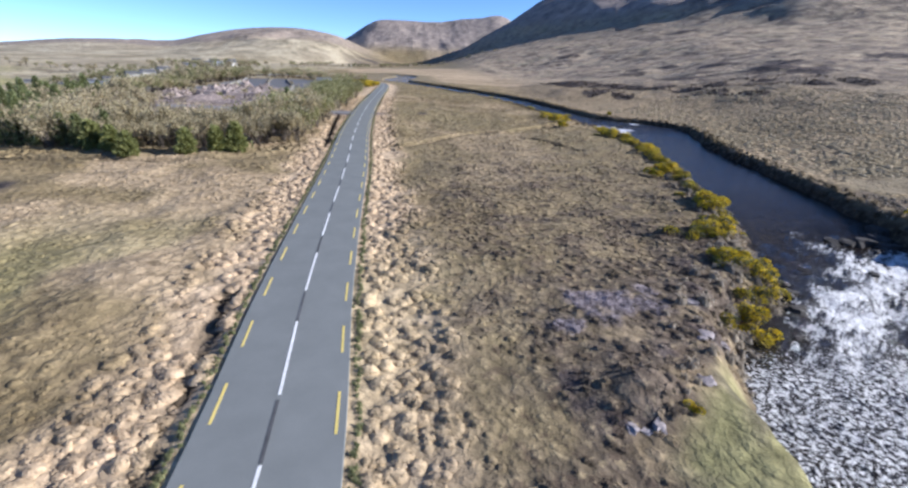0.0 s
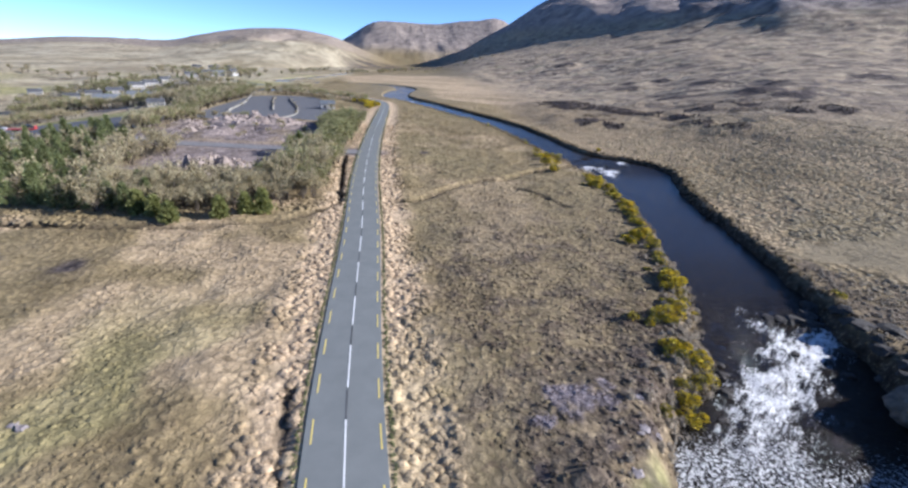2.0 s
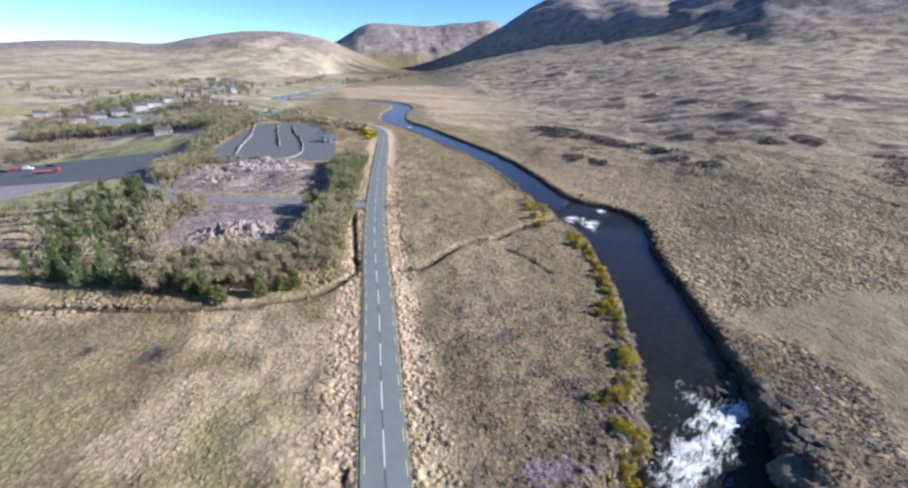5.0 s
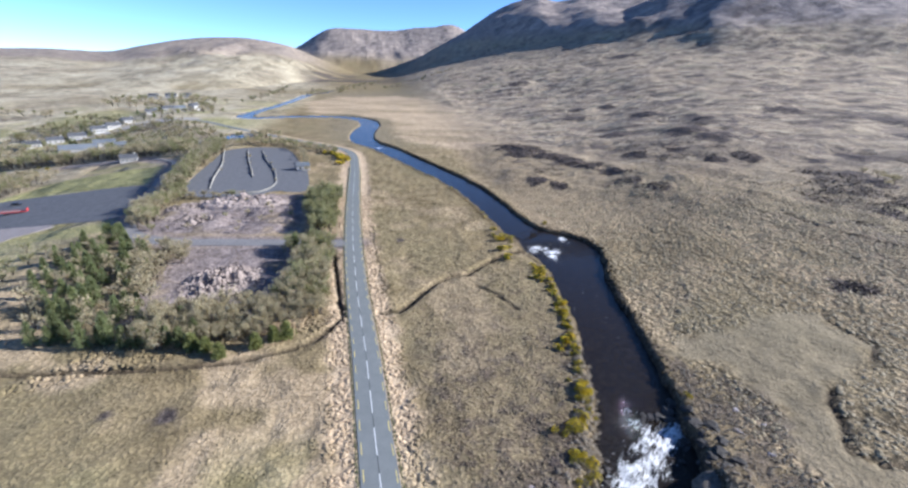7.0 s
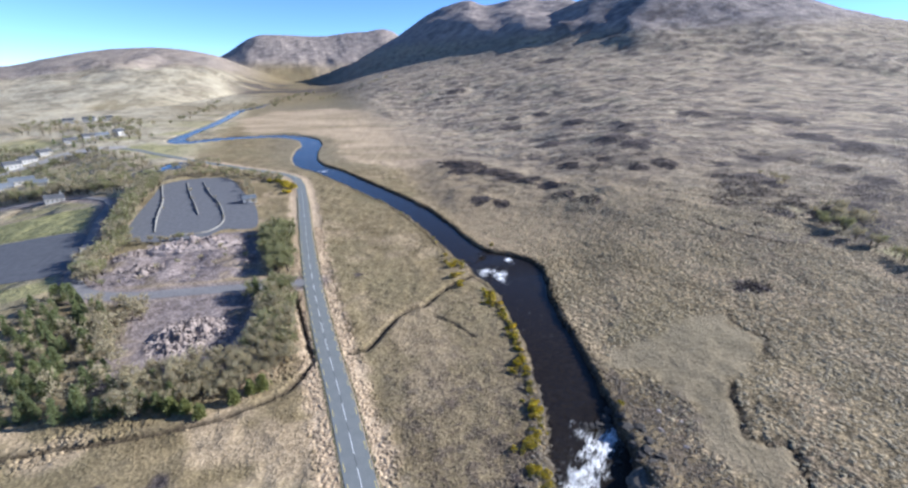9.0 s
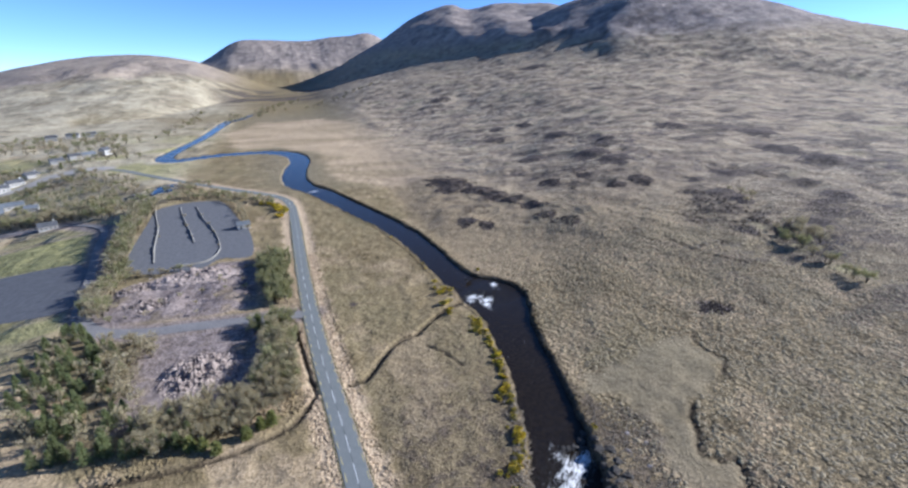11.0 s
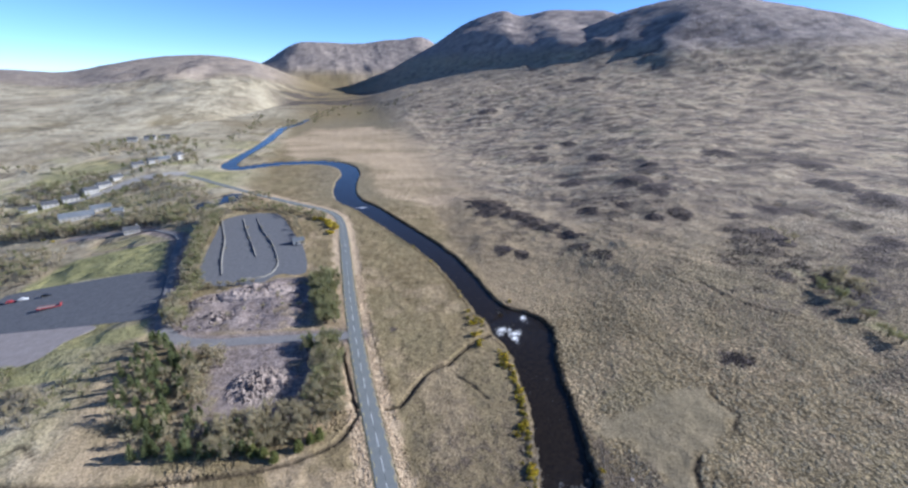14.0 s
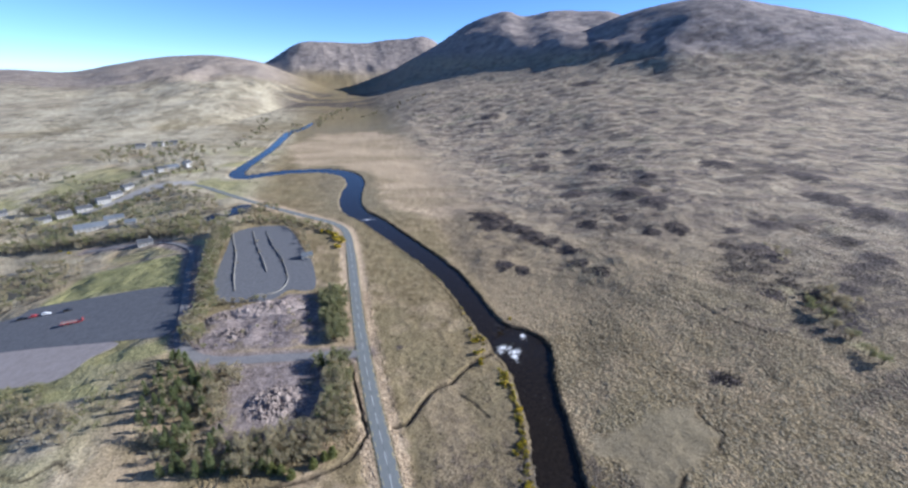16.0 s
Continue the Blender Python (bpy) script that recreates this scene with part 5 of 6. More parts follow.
# ---- grass and heather: past counting ----
def clump_template(blades, reach, rise, width, dome, sides=6, profile=((0.6, 0.72), (1.05, -0.2))):
    """Triangles of one tuft: a lumpy dome and blades that arch outwards over it."""
    v, f = [(0, 0, rise)], []
    for r, h in profile:
        v += [(math.cos(a) * dome * r * (0.72 + 0.5 * rng.random()), math.sin(a) * dome * r * (0.72 + 0.5 * rng.random()), rise * h * (0.8 + 0.4 * rng.random())) for a in np.arange(sides) * 2 * math.pi / sides]
    f += [(0, 1 + k, 1 + (k + 1) % sides) for k in range(sides)]
    for ring in range(1, 1 + sides * (len(profile) - 1), sides):
        for k in range(sides):
            j = (k + 1) % sides
            f += [(ring + k, ring + sides + k, ring + sides + j), (ring + k, ring + sides + j, ring + j)]
    for _ in range(blades):
        a, r = rng.random() * 6.283, reach * (0.6 + 0.5 * rng.random())
        d = np.array([math.cos(a), math.sin(a)])
        n = np.array([-d[1], d[0]]) * width
        b, h = d * 0.1 * reach, rise * (0.95 + 0.35 * rng.random())
        m = d * r * 0.5
        i = len(v)
        v += [(*(b + n * 0.5), rise * 0.9), (*(b - n * 0.5), rise * 0.9), (*(m + n * 0.5), h), (*(m - n * 0.5), h), (*(d * r), h * (0.1 + 0.5 * rng.random()))]
        f += [(i, i + 1, i + 3), (i, i + 3, i + 2), (i + 2, i + 3, i + 4)]
    return np.array(v), np.array(f)


def strew(name, spots, sizes, templates, material, label, category):
    verts, faces, base = [], [], 0
    spots = np.asarray(spots)
    z, grown = terrain(spots[:, 0], spots[:, 1])
    counts = []
    for (x, y), h, s in zip(spots, z, sizes):
        v, f = templates[int(rng.integers(len(templates)))]
        a = rng.random() * 6.283
        c, w = math.cos(a) * s, math.sin(a) * s
        q = np.stack([v[:, 0] * c - v[:, 1] * w + x, v[:, 0] * w + v[:, 1] * c + y, v[:, 2] * s + h], 1)
        verts.append(q)
        faces.append(f + base)
        counts.append(len(v))
        base += len(v)
    me = make_mesh(name, np.concatenate(verts), np.concatenate(faces), material, True)
    if material is M_ground:
        for key, values in grown.items():
            me.attributes.new(key, "FLOAT", "POINT").data.foreach_set("value", np.repeat(values, counts).astype(np.float32))
    return tagged(new(name, me), label, category, kind="stuff")


def scatter(corners, per_metre, clear=0.4):
    """Random spots inside an outline, off the road, the water and the paved ground."""
    c = np.array(corners, float)
    lo, hi = c.min(0), c.max(0)
    n = int((hi - lo).prod() * per_metre)
    p = lo + rng.random((n, 2)) * (hi - lo)
    ok = area_distance(p[:, 0], p[:, 1], [tuple(q) for q in corners]) < 0
    p = p[ok]
    d, _ = line_distance(p[:, 0], p[:, 1], road_line)
    w, (half,) = line_distance(p[:, 0], p[:, 1], river)
    t, _ = line_distance(p[:, 0], p[:, 1], np.array(SIDE_TRACK, float))
    ok = (d > HALF_ROAD + clear) & (w > half + 1.2) & (t > 3.4) & (area_distance(p[:, 0], p[:, 1], LAWN) > 0.3)
    for area in (CAR_PARK, TARMAC_LOT, GRAVEL_LOT, MIRE):
        ok &= area_distance(p[:, 0], p[:, 1], area) > 0.5
    return p[ok]


domed = ((0.35, 0.93), (0.66, 0.68), (0.9, 0.28), (1.06, -0.3))
tufts = [clump_template(13, 0.62 + 0.03 * k, 0.16 + 0.02 * k, 0.035, 0.48, 10, domed) for k in range(6)]
spots = scatter([(-24, 2), (-30, 190), (4, 190), (4, 2)], 4.2, 0.75)
d = line_distance(spots[:, 0], spots[:, 1], road_line)[0]
wave = fbm(spots[:, 0] / 2.2, spots[:, 1] / 2.2, 2, 95)
verge = spots[(d < 8.2) & (wave + 0.06 * (8.2 - d) > 0.47)]
strew("verge_grass", verge, 0.42 + 0.7 * rng.random(len(verge)) ** 1.5, tufts, M_ground, "bleached straw-coloured tussock grass along the road verge", "grass")
# a narrow green strip along both edges of the asphalt
blade_tufts = [clump_template(10, 0.30, 0.13, 0.03, 0.13, 5) for _ in range(4)]
strip, _ = ribbon(curve_points([p for p in ROAD if p[1] < 260], 0.24), np.array([-HALF_ROAD - 0.42, HALF_ROAD + 0.42]), 0.0)
strip = strip[:, :2] + rng.normal(size=(len(strip), 2)) * 0.09
strew("edge_grass", strip, 0.6 + 0.6 * rng.random(len(strip)), blade_tufts, M_verge, "short green grass strip along the asphalt edge", "grass")
low_tufts = [clump_template(6, 0.64, 0.11 + 0.02 * k, 0.05, 0.46) for k in range(4)]
field = [(-75, 2), (-75, 78), (-16, 84), (-16, 125), (-12, 260), (45, 260), (58, 120), (45, 2)]
spots = np.vstack([scatter([(-34, 2), (-34, 58), (42, 58), (42, 2)], 2.2, 3.6), scatter(field, 0.55, 4.0)])
spots = spots[fbm(spots[:, 0] / 5, spots[:, 1] / 5, 3, 96) > 0.38]
strew("moor_grass", spots, 0.22 + 0.55 * rng.random(len(spots)) ** 1.6 + 0.3 * (spots[:, 1] > 60), low_tufts, M_ground, "dull brown moor grass tussocks in the rough field", "grass")
spots = np.vstack([scatter([(56, 8), (62, 60), (76, 130), (66, 160), (120, 190), (190, 150), (170, 20), (120, 4)], 0.7), scatter([(120, 190), (190, 150), (170, 20), (240, 40), (250, 130), (160, 230)], 0.4)])
strew("bog_grass", spots, 0.5 + 1.1 * rng.random(len(spots)) ** 1.5, low_tufts, M_sedge, "rough tussocky bog grass beyond the river", "grass")
spots = scatter([(-75, 60), (-60, 78), (-13, 84), (-13, 76)], 1.2, 1.0)
strew("boundary_grass", spots, 0.7 + 0.6 * rng.random(len(spots)), tufts, M_ground, "pale dry grass along the boundary ditch", "grass")

bushy = [clump_template(20, 0.58, 0.34, 0.05, 0.28) for _ in range(4)]
sprigs = [clump_template(26, 0.6, 0.34, 0.05, 0.24) for _ in range(4)]
low_heath = [clump_template(22, 0.6, 0.17, 0.05, 0.36) for _ in range(5)]
heaps = scatter([(7, 20), (7, 30), (20, 30), (20, 20)], 9.0)
heaps = heaps[terrain(heaps[:, 0], heaps[:, 1])[1]["lilac"] > 0.3]
fluff = [clump_template(22, 0.42, 0.10, 0.025, 0.10) for _ in range(4)]
strew("heather_patch", heaps, 0.5 + 0.7 * rng.random(len(heaps)), fluff, M_ground, "grey-lilac dry heather in low fluffy patches", "heather")
spots = scatter([(1, 2), (1, 85), (42, 85), (36, 45), (22, 20), (17, 2)], 1.5, 4.5)
spots = spots[terrain(spots[:, 0], spots[:, 1])[1]["heath"] > 0.55]
strew("heath_clumps", spots, 0.3 + 0.6 * rng.random(len(spots)) ** 1.5, low_heath, M_ground, "dark brown heather clumps scattered over the field", "heather")
spots = np.array([(134 + rng.normal() * 3.2, 75.5 + rng.normal() * 2.2) for _ in range(110)])
strew("dark_heather", spots, 0.8 + 0.9 * rng.random(len(spots)), sprigs, M_ground, "dark low heather patch in the bog", "heather")
spots = scatter(ROUGH_BANK, 3.2)
strew("rough_heather", spots, 0.25 + 0.55 * rng.random(len(spots)) ** 1.4, bushy, M_scrub, "dark wiry heather over the rocky river bank", "heather")
spots = scatter([(70, 150), (70, 330), (130, 340), (230, 260), (260, 120), (150, 100)], 0.30)
mask = terrain(spots[:, 0], spots[:, 1])[1]["heath"]
spots = spots[mask * (0.35 + fbm(spots[:, 0] / 7, spots[:, 1] / 7, 3, 97)) > 0.5]
strew("heather_bank", spots, 0.8 + 0.9 * rng.random(len(spots)), sprigs, M_ground, "dark heather over low rocky banks on the moor", "heather")
edge_line = curve_points([p for p in RIVER if 18 < p[1] < 350], 0.9)
v, _ = ribbon(edge_line, np.stack([edge_line[:, 2] + 1.4, edge_line[:, 2] + 2.3, -edge_line[:, 2] - 1.3, -edge_line[:, 2] - 2.2, -edge_line[:, 2] - 3.2], 1), 0.0)
fringe = v[:, :2] + rng.normal(size=(len(v), 2)) * 0.45
side_line = curve_points([p for p in RIVER if 8 < p[1] < 62], 0.5)
v, _ = ribbon(side_line, np.stack([-side_line[:, 2] - o for o in (0.9, 1.6, 2.3, 3.1, 4.0, 5.2)], 1), 0.0)
scruff = v[:, :2] + rng.normal(size=(len(v), 2)) * 0.5
scruff = scruff[(area_distance(scruff[:, 0], scruff[:, 1], LAWN) > 0.3) & (rng.random(len(scruff)) < 0.75)]
strew("bank_scrub", scruff, 0.5 + 1.0 * rng.random(len(scruff)) ** 1.5, bushy, M_scrub, "grey-brown scrubby grass and heather on the river bank", "grass")
strew("bank_fringe", fringe, 0.6 + 0.7 * rng.random(len(fringe)), sprigs, M_ground, "dark overhanging heather and sedge along the river banks", "grass")


# ---- rocks ----
def rock_mesh(name, seed, flat, material, fine=2, jag=0.8):
    bm = bmesh.new()
    bmesh.ops.create_icosphere(bm, subdivisions=fine, radius=1.0)
    for v in bm.verts:
        n = noise.noise(v.co * 1.1 + Vector((seed, 0, 0))) * jag + noise.noise(v.co * 2.7 + Vector((0, seed, 0))) * jag * 0.5
        if fine > 3:
            n += noise.noise(v.co * 6.5) * jag * 0.28 + noise.noise(v.co * 14) * jag * 0.16
        v.co *= 1 + n
        v.co.z = max(-0.5, min(v.co.z, 0.75 + 0.25 * n)) * flat
    me = bpy.data.meshes.new(name)
    bm.to_mesh(me)
    bm.free()
    me.materials.append(material)
    for p in me.polygons:
        p.use_smooth = fine > 2
    return me


wet = [rock_mesh("boulder", s, 0.7, M_rock) for s in (1.3, 4.7, 8.2, 12.6)]
dry = [rock_mesh("stone", s, 0.6, M_stone) for s in (2.3, 6.1, 9.9)]


def rocks(name, meshes, spots, label, group):
    for n, (x, y, s) in enumerate(spots):
        ob = tagged(new(name, meshes[n % len(meshes)]), label, "rock", group)
        wet_here = line_distance(np.array([x]), np.array([y]), river)
        low = wet_here[0][0] < wet_here[1][0][0] + 0.4
        z = np.interp(y, LEVEL_Y, LEVEL_Z) if low else height(x, y)
        ob.matrix_basis = Matrix.Translation((x, y, z - 0.1 * s)) @ Matrix.Rotation(rng.random() * 6.283, 4, "Z") @ Matrix.Diagonal((s * (0.8 + 0.5 * rng.random()), s, s * (0.75 + 0.4 * rng.random()), 1))


sill = [(43.4, 39.6, 0.8), (44.6, 39.2, 0.9), (46, 39.4, 1.1), (47.4, 38.6, 1.0), (48.6, 40.4, 1.2), (47.7, 33.4, 0.8), (44.5, 30, 0.5), (45.6, 37.2, 0.6), (49.6, 37, 0.9), (48.8, 31.2, 1.0),
        (50.6, 35, 1.3), (50, 32.8, 0.9), (47.2, 29.4, 0.8), (48.3, 28.2, 0.9), (30.9, 30.6, 0.6), (29.6, 28.2, 0.7), (31.6, 31.8, 0.5), (41.2, 33.4, 0.45), (50.4, 41.6, 1.1), (51.4, 38.6, 1.2),
        (46.8, 27.2, 0.7), (48.6, 26, 1.1), (50.2, 28.6, 1.3), (27.4, 25.2, 0.4), (42.4, 38.4, 0.5), (58, 122, 0.6), (54, 122.4, 0.4), (52.4, 118.4, 0.5), (64.8, 125.5, 0.6),
        (52.6, 34, 1.4), (52.4, 30.6, 1.1), (51.6, 26.4, 1.2)]
rocks("boulder", wet, sill, "dark wet boulder at the edge of the rapids", "rapids boulders")
rocks("stone", dry, [(19.0, 25.3, 0.4), (17.9, 22.0, 0.42), (17.3, 21.5, 0.25), (15.4, 18.0, 0.42), (10.6, 15.7, 0.32), (11.2, 15.5, 0.25), (11.7, 15.7, 0.36), (19.1, 22.0, 0.3), (56.5, 32.5, 0.6), (60, 37, 0.6), (62.5, 33, 0.5), (58, 27, 0.6), (-26.8, 24.1, 0.4), (-27.6, 24.6, 0.3)],
      "grey lichened stone lying in the heath", "field stones")
crop = tagged(new("rock_outcrop", rock_mesh("rock_outcrop", 21.4, 0.6, M_outcrop, 5, 0.3)), "large flat-topped rock with heather beside the pool", "rock")
crop.matrix_basis = Matrix.Translation((47.3, 23.2, -1.3)) @ Matrix.Rotation(0.1, 4, "Z") @ Matrix.Diagonal((5.3, 3.3, 4.1, 1))


# ---- demolition rubble ----
def rubble_heap(at, reach, high, chunks, label, seed):
    """A heap: a lumpy mound with broken blocks strewn over it."""
    ob = tagged(new("rubble_heap"), label, "rubble")
    ob.matrix_basis = Matrix.Translation((*at, height(*at) - 0.1))
    g = np.linspace(-1, 1, 60)
    U, V = np.meshgrid(g, g)
    edge = np.clip(1 - np.hypot(U, V), 0, 1)
    z = high * smooth(edge, 0, 0.75) * (0.25 + 1.1 * np.abs(fbm(U * 4 + seed, V * 4, 5, int(seed), 0.68) - 0.5) * 3.4) - 0.1 - 1.3 * (1 - smooth(edge, 0.0, 0.16))
    n = len(g)
    i = np.arange(n - 1)[:, None] * n + np.arange(n - 1)[None]
    mound = np.stack([U.ravel() * reach[0], V.ravel() * reach[1], z.ravel()], 1)
    part("mound", make_mesh("mound", mound, np.stack([i, i + 1, i + n + 1, i + n], -1).reshape(-1, 4), M_rubble), None, ob)
    verts, faces, base = [], [], 0
    cube = np.array([(x, y, w) for x in (-1, 1) for y in (-1, 1) for w in (-1, 1)], float)
    cf = np.array([(0, 1, 3, 2), (4, 6, 7, 5), (0, 4, 5, 1), (2, 3, 7, 6), (0, 2, 6, 4), (1, 5, 7, 3)])
    for _ in range(chunks):
        k = int(rng.integers(len(mound)))
        if edge.ravel()[k] < 0.03:
            continue
        turn = np.array(Euler(rng.random(3) * 6.283).to_matrix())
        q = (cube * (0.75 + 0.5 * rng.random((8, 3)))) * (0.12 + 0.34 * rng.random(3) ** 2) @ turn.T + mound[k] + (rng.normal() * 0.3, rng.normal() * 0.3, 0.1)
        verts.append(q)
        faces.append(cf + base)
        base += 8
    blocks = part("broken_rubble", make_mesh("broken_rubble", np.concatenate(verts), np.concatenate(faces), M_rubble), None, ob)
    blocks["kind"] = "stuff"
    return ob


rubble_heap((-46, 103), (13, 13), 2.6, 480, "high heap of grey-pink demolition rubble", 3.0)
rubble_heap((-70, 156), (15, 9), 2.4, 300, "low spread of pinkish rubble in the works yard", 9.0)
rubble_heap((-58, 178), (20, 9), 2.5, 340, "broken stone and soil heaped behind the car park", 14.0)
rubble_heap((-80, 174), (8, 9), 2.2, 180, "small heap of rubble and soil", 19.0)

thicket("scrub", willows[1:] + leafing[1:], fill(WORKS_YARD, 6.5, 0.5), 0.35, 0.65, "small bushes growing among the rubble")

# ---- car park islands ----
for line in ([(-80, 205), (-85, 230), (-90, 262), (-97, 290), (-101, 308)], [(-86.5, 309), (-82, 290), (-77, 270), (-71, 249), (-66, 229)], [(-76.5, 307), (-72, 290), (-67, 272), (-60, 252), (-55.5, 235), (-52, 213), (-56, 199), (-66, 196)]):
    c = curve_points(line, 1.5)
    lumpy = 0.4 + 1.5 * np.clip(vnoise(c[:, 0] / 3.1, c[:, 1] / 3.1, 93) - 0.35, 0, 1)[:, None]
    v, f = ribbon(c, [-0.42, -0.38, -0.25, 0, 0.25, 0.38, 0.42], np.array([[0.0, 0.24, 0.26, 0.3, 0.26, 0.24, 0.0]]) + np.array([[0, 0, 0.6, 0.8, 0.6, 0, 0]]) * lumpy)
    part("kerb_island", make_mesh("kerb_island", v, f, M_kerb), None, car_park, "pale concrete kerb island")
for x, y, s in ((-86, 246, 0.3), (-75, 262, 0.4), (-69, 240, 0.35), (-63, 262, 0.35), (-58, 243, 0.4), (-53, 220, 0.35), (-91, 268, 0.3), (-80, 284, 0.45), (-70, 284, 0.35)):
    plant(willows[1:2], [(x, y, s)], 0.9, 1.2)


thicket("scrub", willows, row([(-63, 318), (-51, 302), (-46, 284), (-43, 262), (-40, 244)], 3.0, 0.8), 0.6, 0.9, "bare scrub along the car park edge")

# ---- buildings ----
def house(x, y, turn, long, deep, tall, roof, label, windows=4, chimney=True, name="house", category="house"):
    ob = tagged(new(name), label, category)
    ob.matrix_basis = pose(x, y, height(x, y), 0, 0, turn)
    bm = bmesh.new()
    box(bm, (long, deep, tall + 0.6), (0, 0, tall / 2 - 0.3))
    rise = deep * 0.36
    for s in (-1, 1):
        a = [bm.verts.new((s * long / 2, d, tall)) for d in (-deep / 2, deep / 2)] + [bm.verts.new((s * long / 2, 0, tall + rise))]
        bm.faces.new(a)
    part("wall", bm, M_wall, ob)
    bm = bmesh.new()
    for s in (-1, 1):
        length = math.hypot(deep / 2 + 0.3, rise + 0.2)
        m = Matrix.Translation((0, s * (deep / 4 + 0.12), tall + rise / 2 + 0.02)) @ Matrix.Rotation(-s * math.atan2(rise, deep / 2), 4, "X") @ Matrix.Diagonal((long + 0.6, length, 0.16, 1))
        bmesh.ops.create_cube(bm, size=1, matrix=m)
    part("roof", bm, roof, ob)
    if chimney:
        bm = bmesh.new()
        box(bm, (0.9, 0.6, 1.6), (long * 0.36, 0, tall + rise + 0.4), bevel=0.04)
        box(bm, (1.0, 0.7, 0.15), (long * 0.36, 0, tall + rise + 1.2))
        part("chimney", bm, M_wall, ob)
    for k in range(windows):
        px = (k + 0.5) / windows * long * 0.9 - long * 0.45
        for s in (-1, 1):
            bm = bmesh.new()
            box(bm, (1.2, 0.12, 1.3), (px, s * (deep / 2 + 0.02), tall * 0.52), bevel=0.03)
            frame_part = part("window", bm, M_wall, ob)
            bm = bmesh.new()
            box(bm, (1.0, 0.05, 1.1), (px, s * (deep / 2 + 0.07), tall * 0.52))
            part("pane", bm, M_dark, frame_part, "dark window pane")
    return ob


for spec in HOUSES:
    house(*spec)
house(-42.5, 247, 12, 7, 4.5, 2.6, M_sheet, "small white hut at the car park edge", 2, False, "hut", "hut")

lane = curve_points(LANE, 2.0)
wide = np.linspace(-1, 1, 9)[None] * np.interp(np.arange(len(lane)), (0, len(lane) * 0.3, len(lane) * 0.6, len(lane)), (3.0, 6.5, 12.0, 7.0))[:, None]
v, f = ribbon(lane, wide, 0.0)
v[:, 2] = terrain(v[:, 0], v[:, 1])[0] + 0.35
tagged(new("street", make_mesh("street", v, f, M_paving, True)), "pale paved street through the village", "street", kind="structure")
pond = sheet("pond", POND, 0.4, M_water, "small dark blue pond among bushes", "pond")


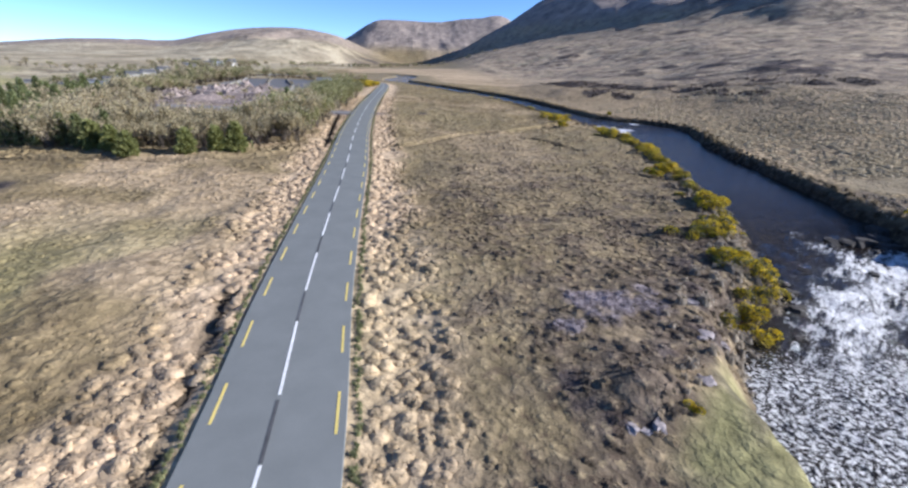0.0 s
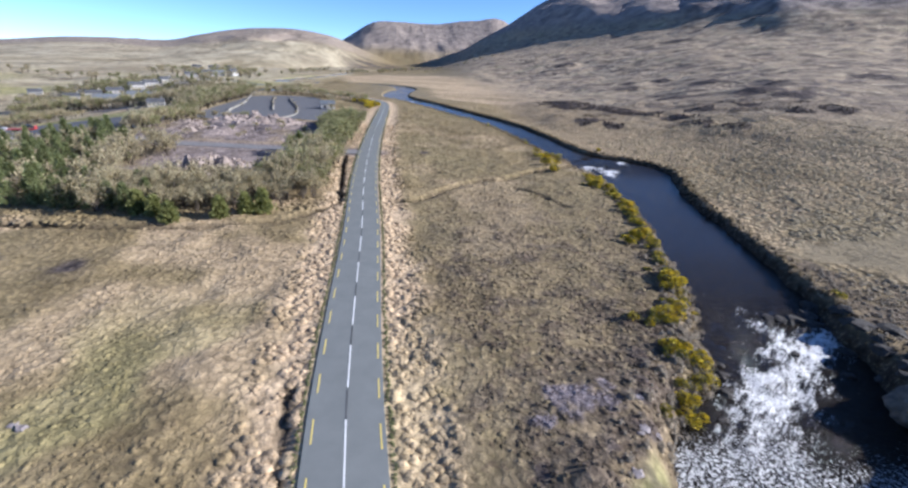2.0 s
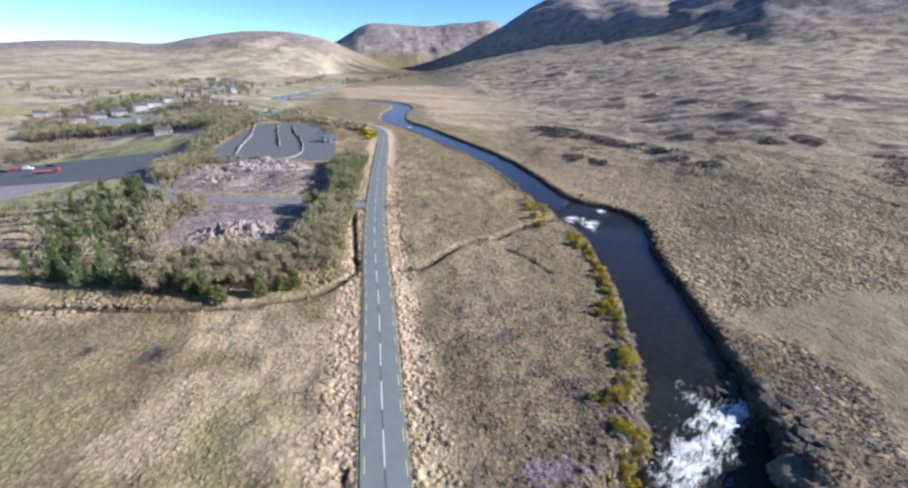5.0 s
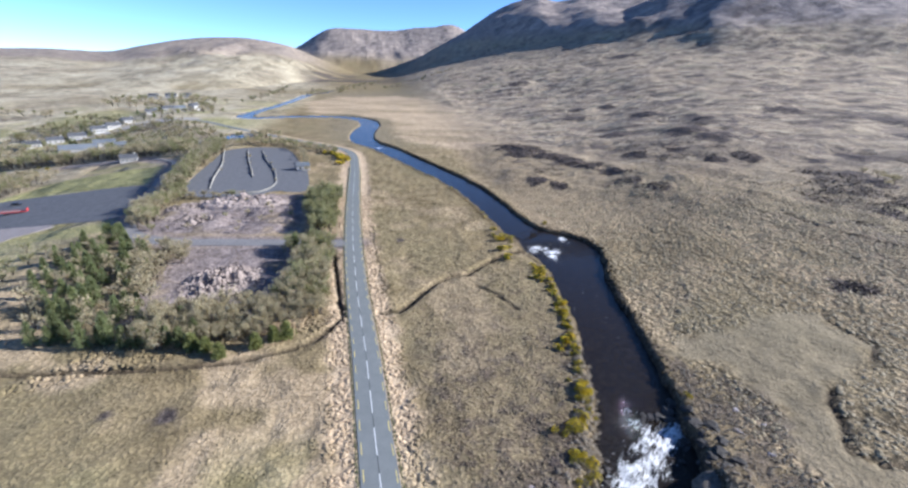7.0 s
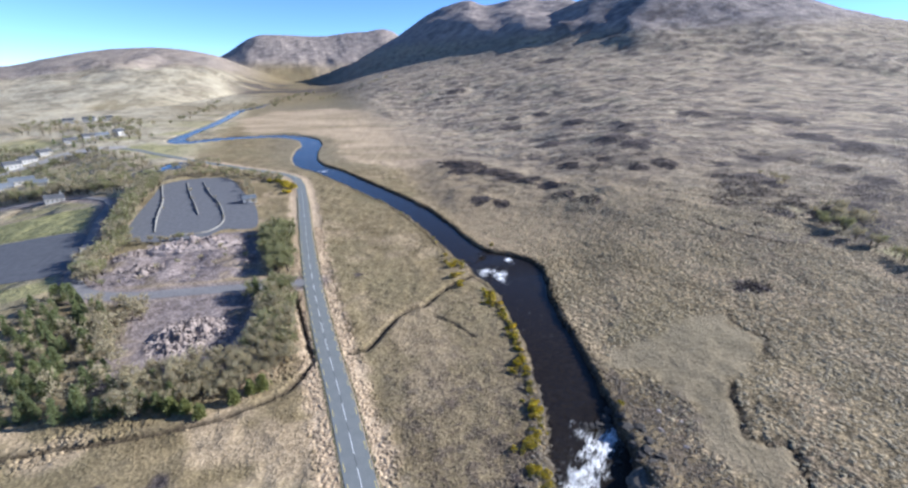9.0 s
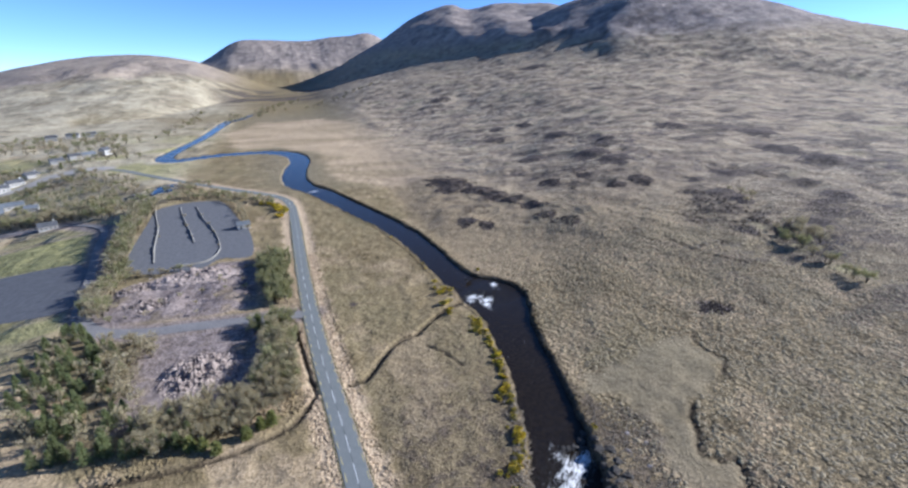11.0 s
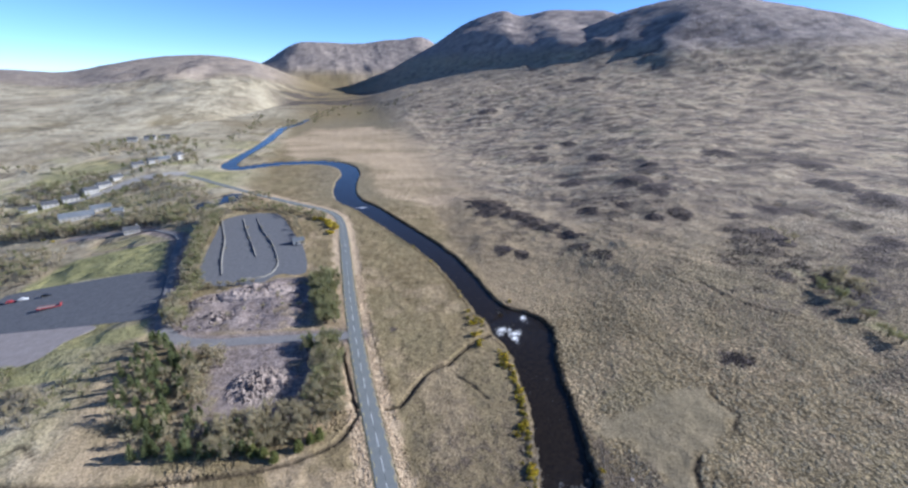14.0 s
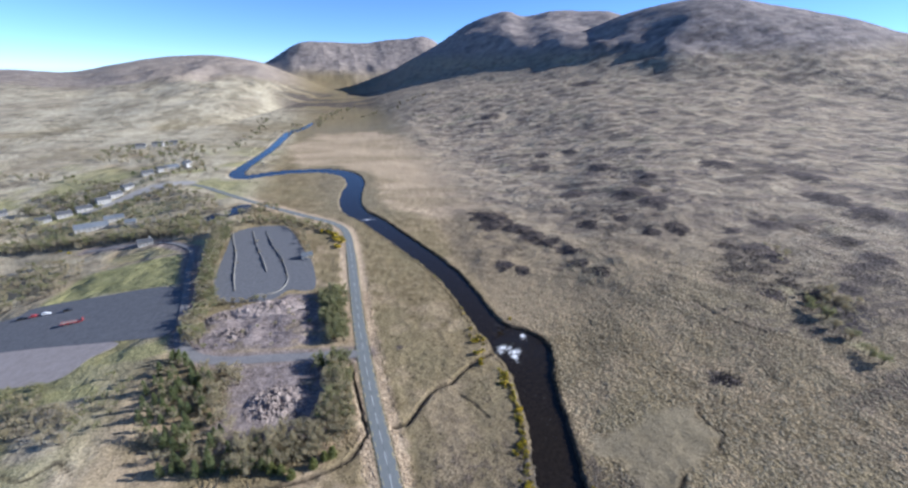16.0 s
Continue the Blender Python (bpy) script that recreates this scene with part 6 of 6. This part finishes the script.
# ---- vehicles ----
def car(x, y, turn, colour, label, long=4.2, tall=1.45, van=False):
    ob = tagged(new("car"), label, "car", "parked vehicles")
    ob.matrix_basis = pose(x, y, 0.08 - float(fall(x, y)), 0, 0, turn)
    half = long / 2
    profile = [(-half, 0.35), (-half, 0.85), (-half * 0.82, 0.95)] + ([(-half * 0.78, tall), (half * 0.45, tall)] if van else [(-half * 0.62, tall), (half * 0.12, tall)]) + [(half * 0.42 if not van else half * 0.7, 0.95), (half * 0.95, 0.82), (half, 0.6), (half, 0.35)]
    bm = bmesh.new()
    rows = [[bm.verts.new((px, w * (0.86 if pz > 1.1 else 0.9), pz)) for px, pz in profile] for w in (-0.95, 0.95)]
    bm.faces.new(rows[0])
    bm.faces.new(rows[1][::-1])
    for a in range(len(profile)):
        b = (a + 1) % len(profile)
        bm.faces.new((rows[0][b], rows[0][a], rows[1][a], rows[1][b]))
    bmesh.ops.recalc_face_normals(bm, faces=bm.faces)
    bmesh.ops.bevel(bm, geom=bm.edges[:], offset=0.06, segments=1, affect="EDGES")
    part("body", bm, colour, ob)
    for w in (-1, 1):
        bm = bmesh.new()
        box(bm, (long * 0.36, 0.03, 0.34), (-half * 0.2, w * 0.85, 1.16), bevel=0.01)
        part("side_window", bm, M_glass, ob, "dark side window")
    bm = bmesh.new()
    m = Matrix.Translation((half * (0.28 if not van else 0.6), 0, 1.19)) @ Matrix.Rotation(radians(38 if not van else 25), 4, "Y") @ Matrix.Diagonal((0.03, 1.4, 0.6, 1))
    bmesh.ops.create_cube(bm, size=1, matrix=m)
    part("windscreen", bm, M_glass, ob, "dark windscreen")
    for px in (-half * 0.62, half * 0.62):
        for w in (-0.8, 0.8):
            bm = bmesh.new()
            bmesh.ops.create_cone(bm, cap_ends=True, segments=16, radius1=0.32, radius2=0.32, depth=0.22, matrix=Matrix.Translation((px, w, 0.32)) @ Matrix.Rotation(radians(90), 4, "X"))
            wheel = part("wheel", bm, M_rubber, ob)
            bm = bmesh.new()
            bmesh.ops.create_cone(bm, cap_ends=True, segments=14, radius1=0.2, radius2=0.17, depth=0.05, matrix=Matrix.Translation((px, w * 1.14, 0.32)) @ Matrix.Rotation(radians(90), 4, "X"))
            part("rim", bm, M_kerb, wheel, "grey wheel rim")
    return ob


car(-189.5, 223.1, 12, M_red, "small red car parked at the yard edge")
car(-183.5, 223.1, 14, M_pearl, "white car parked beside a red car")
car(-195.7, 223.1, 10, M_black, "dark car parked at the yard edge")
car(-172.1, 221.8, 14, M_black, "dark car parked alone on the tarmac")
car(-201.9, 210.2, 60, M_pearl, "white van parked on the yard", 4.9, 2.0, True)
trailer = tagged(new("trailer"), "long low red flatbed trailer standing on the tarmac", "trailer")
trailer.matrix_basis = pose(-160.7, 202.6, 0.08 - float(fall(-160.7, 202.6)), 0, 0, 14)
bm = bmesh.new()
box(bm, (9.5, 2.3, 0.3), (0, 0, 0.95), bevel=0.03)
part("deck", bm, M_gravel, trailer, "pale worn deck")
bm = bmesh.new()
for w in (-1.2, 1.2):
    box(bm, (9.7, 0.14, 0.5), (0, w, 1.0), bevel=0.02)
box(bm, (0.2, 2.4, 1.5), (4.8, 0, 1.6), bevel=0.03)
part("frame", bm, M_red, trailer, "red painted side rails and headboard")
for px in (-3.2, -2.1, 3.4):
    for w in (-0.95, 0.95):
        bm = bmesh.new()
        bmesh.ops.create_cone(bm, cap_ends=True, segments=16, radius1=0.45, radius2=0.45, depth=0.3, matrix=Matrix.Translation((px, w, 0.45)) @ Matrix.Rotation(radians(90), 4, "X"))
        wheel = part("wheel", bm, M_rubber, trailer)
        bm = bmesh.new()
        bmesh.ops.create_cone(bm, cap_ends=True, segments=14, radius1=0.26, radius2=0.22, depth=0.06, matrix=Matrix.Translation((px, w * 1.16, 0.45)) @ Matrix.Rotation(radians(90), 4, "X"))
        part("rim", bm, M_kerb, wheel, "grey wheel rim")
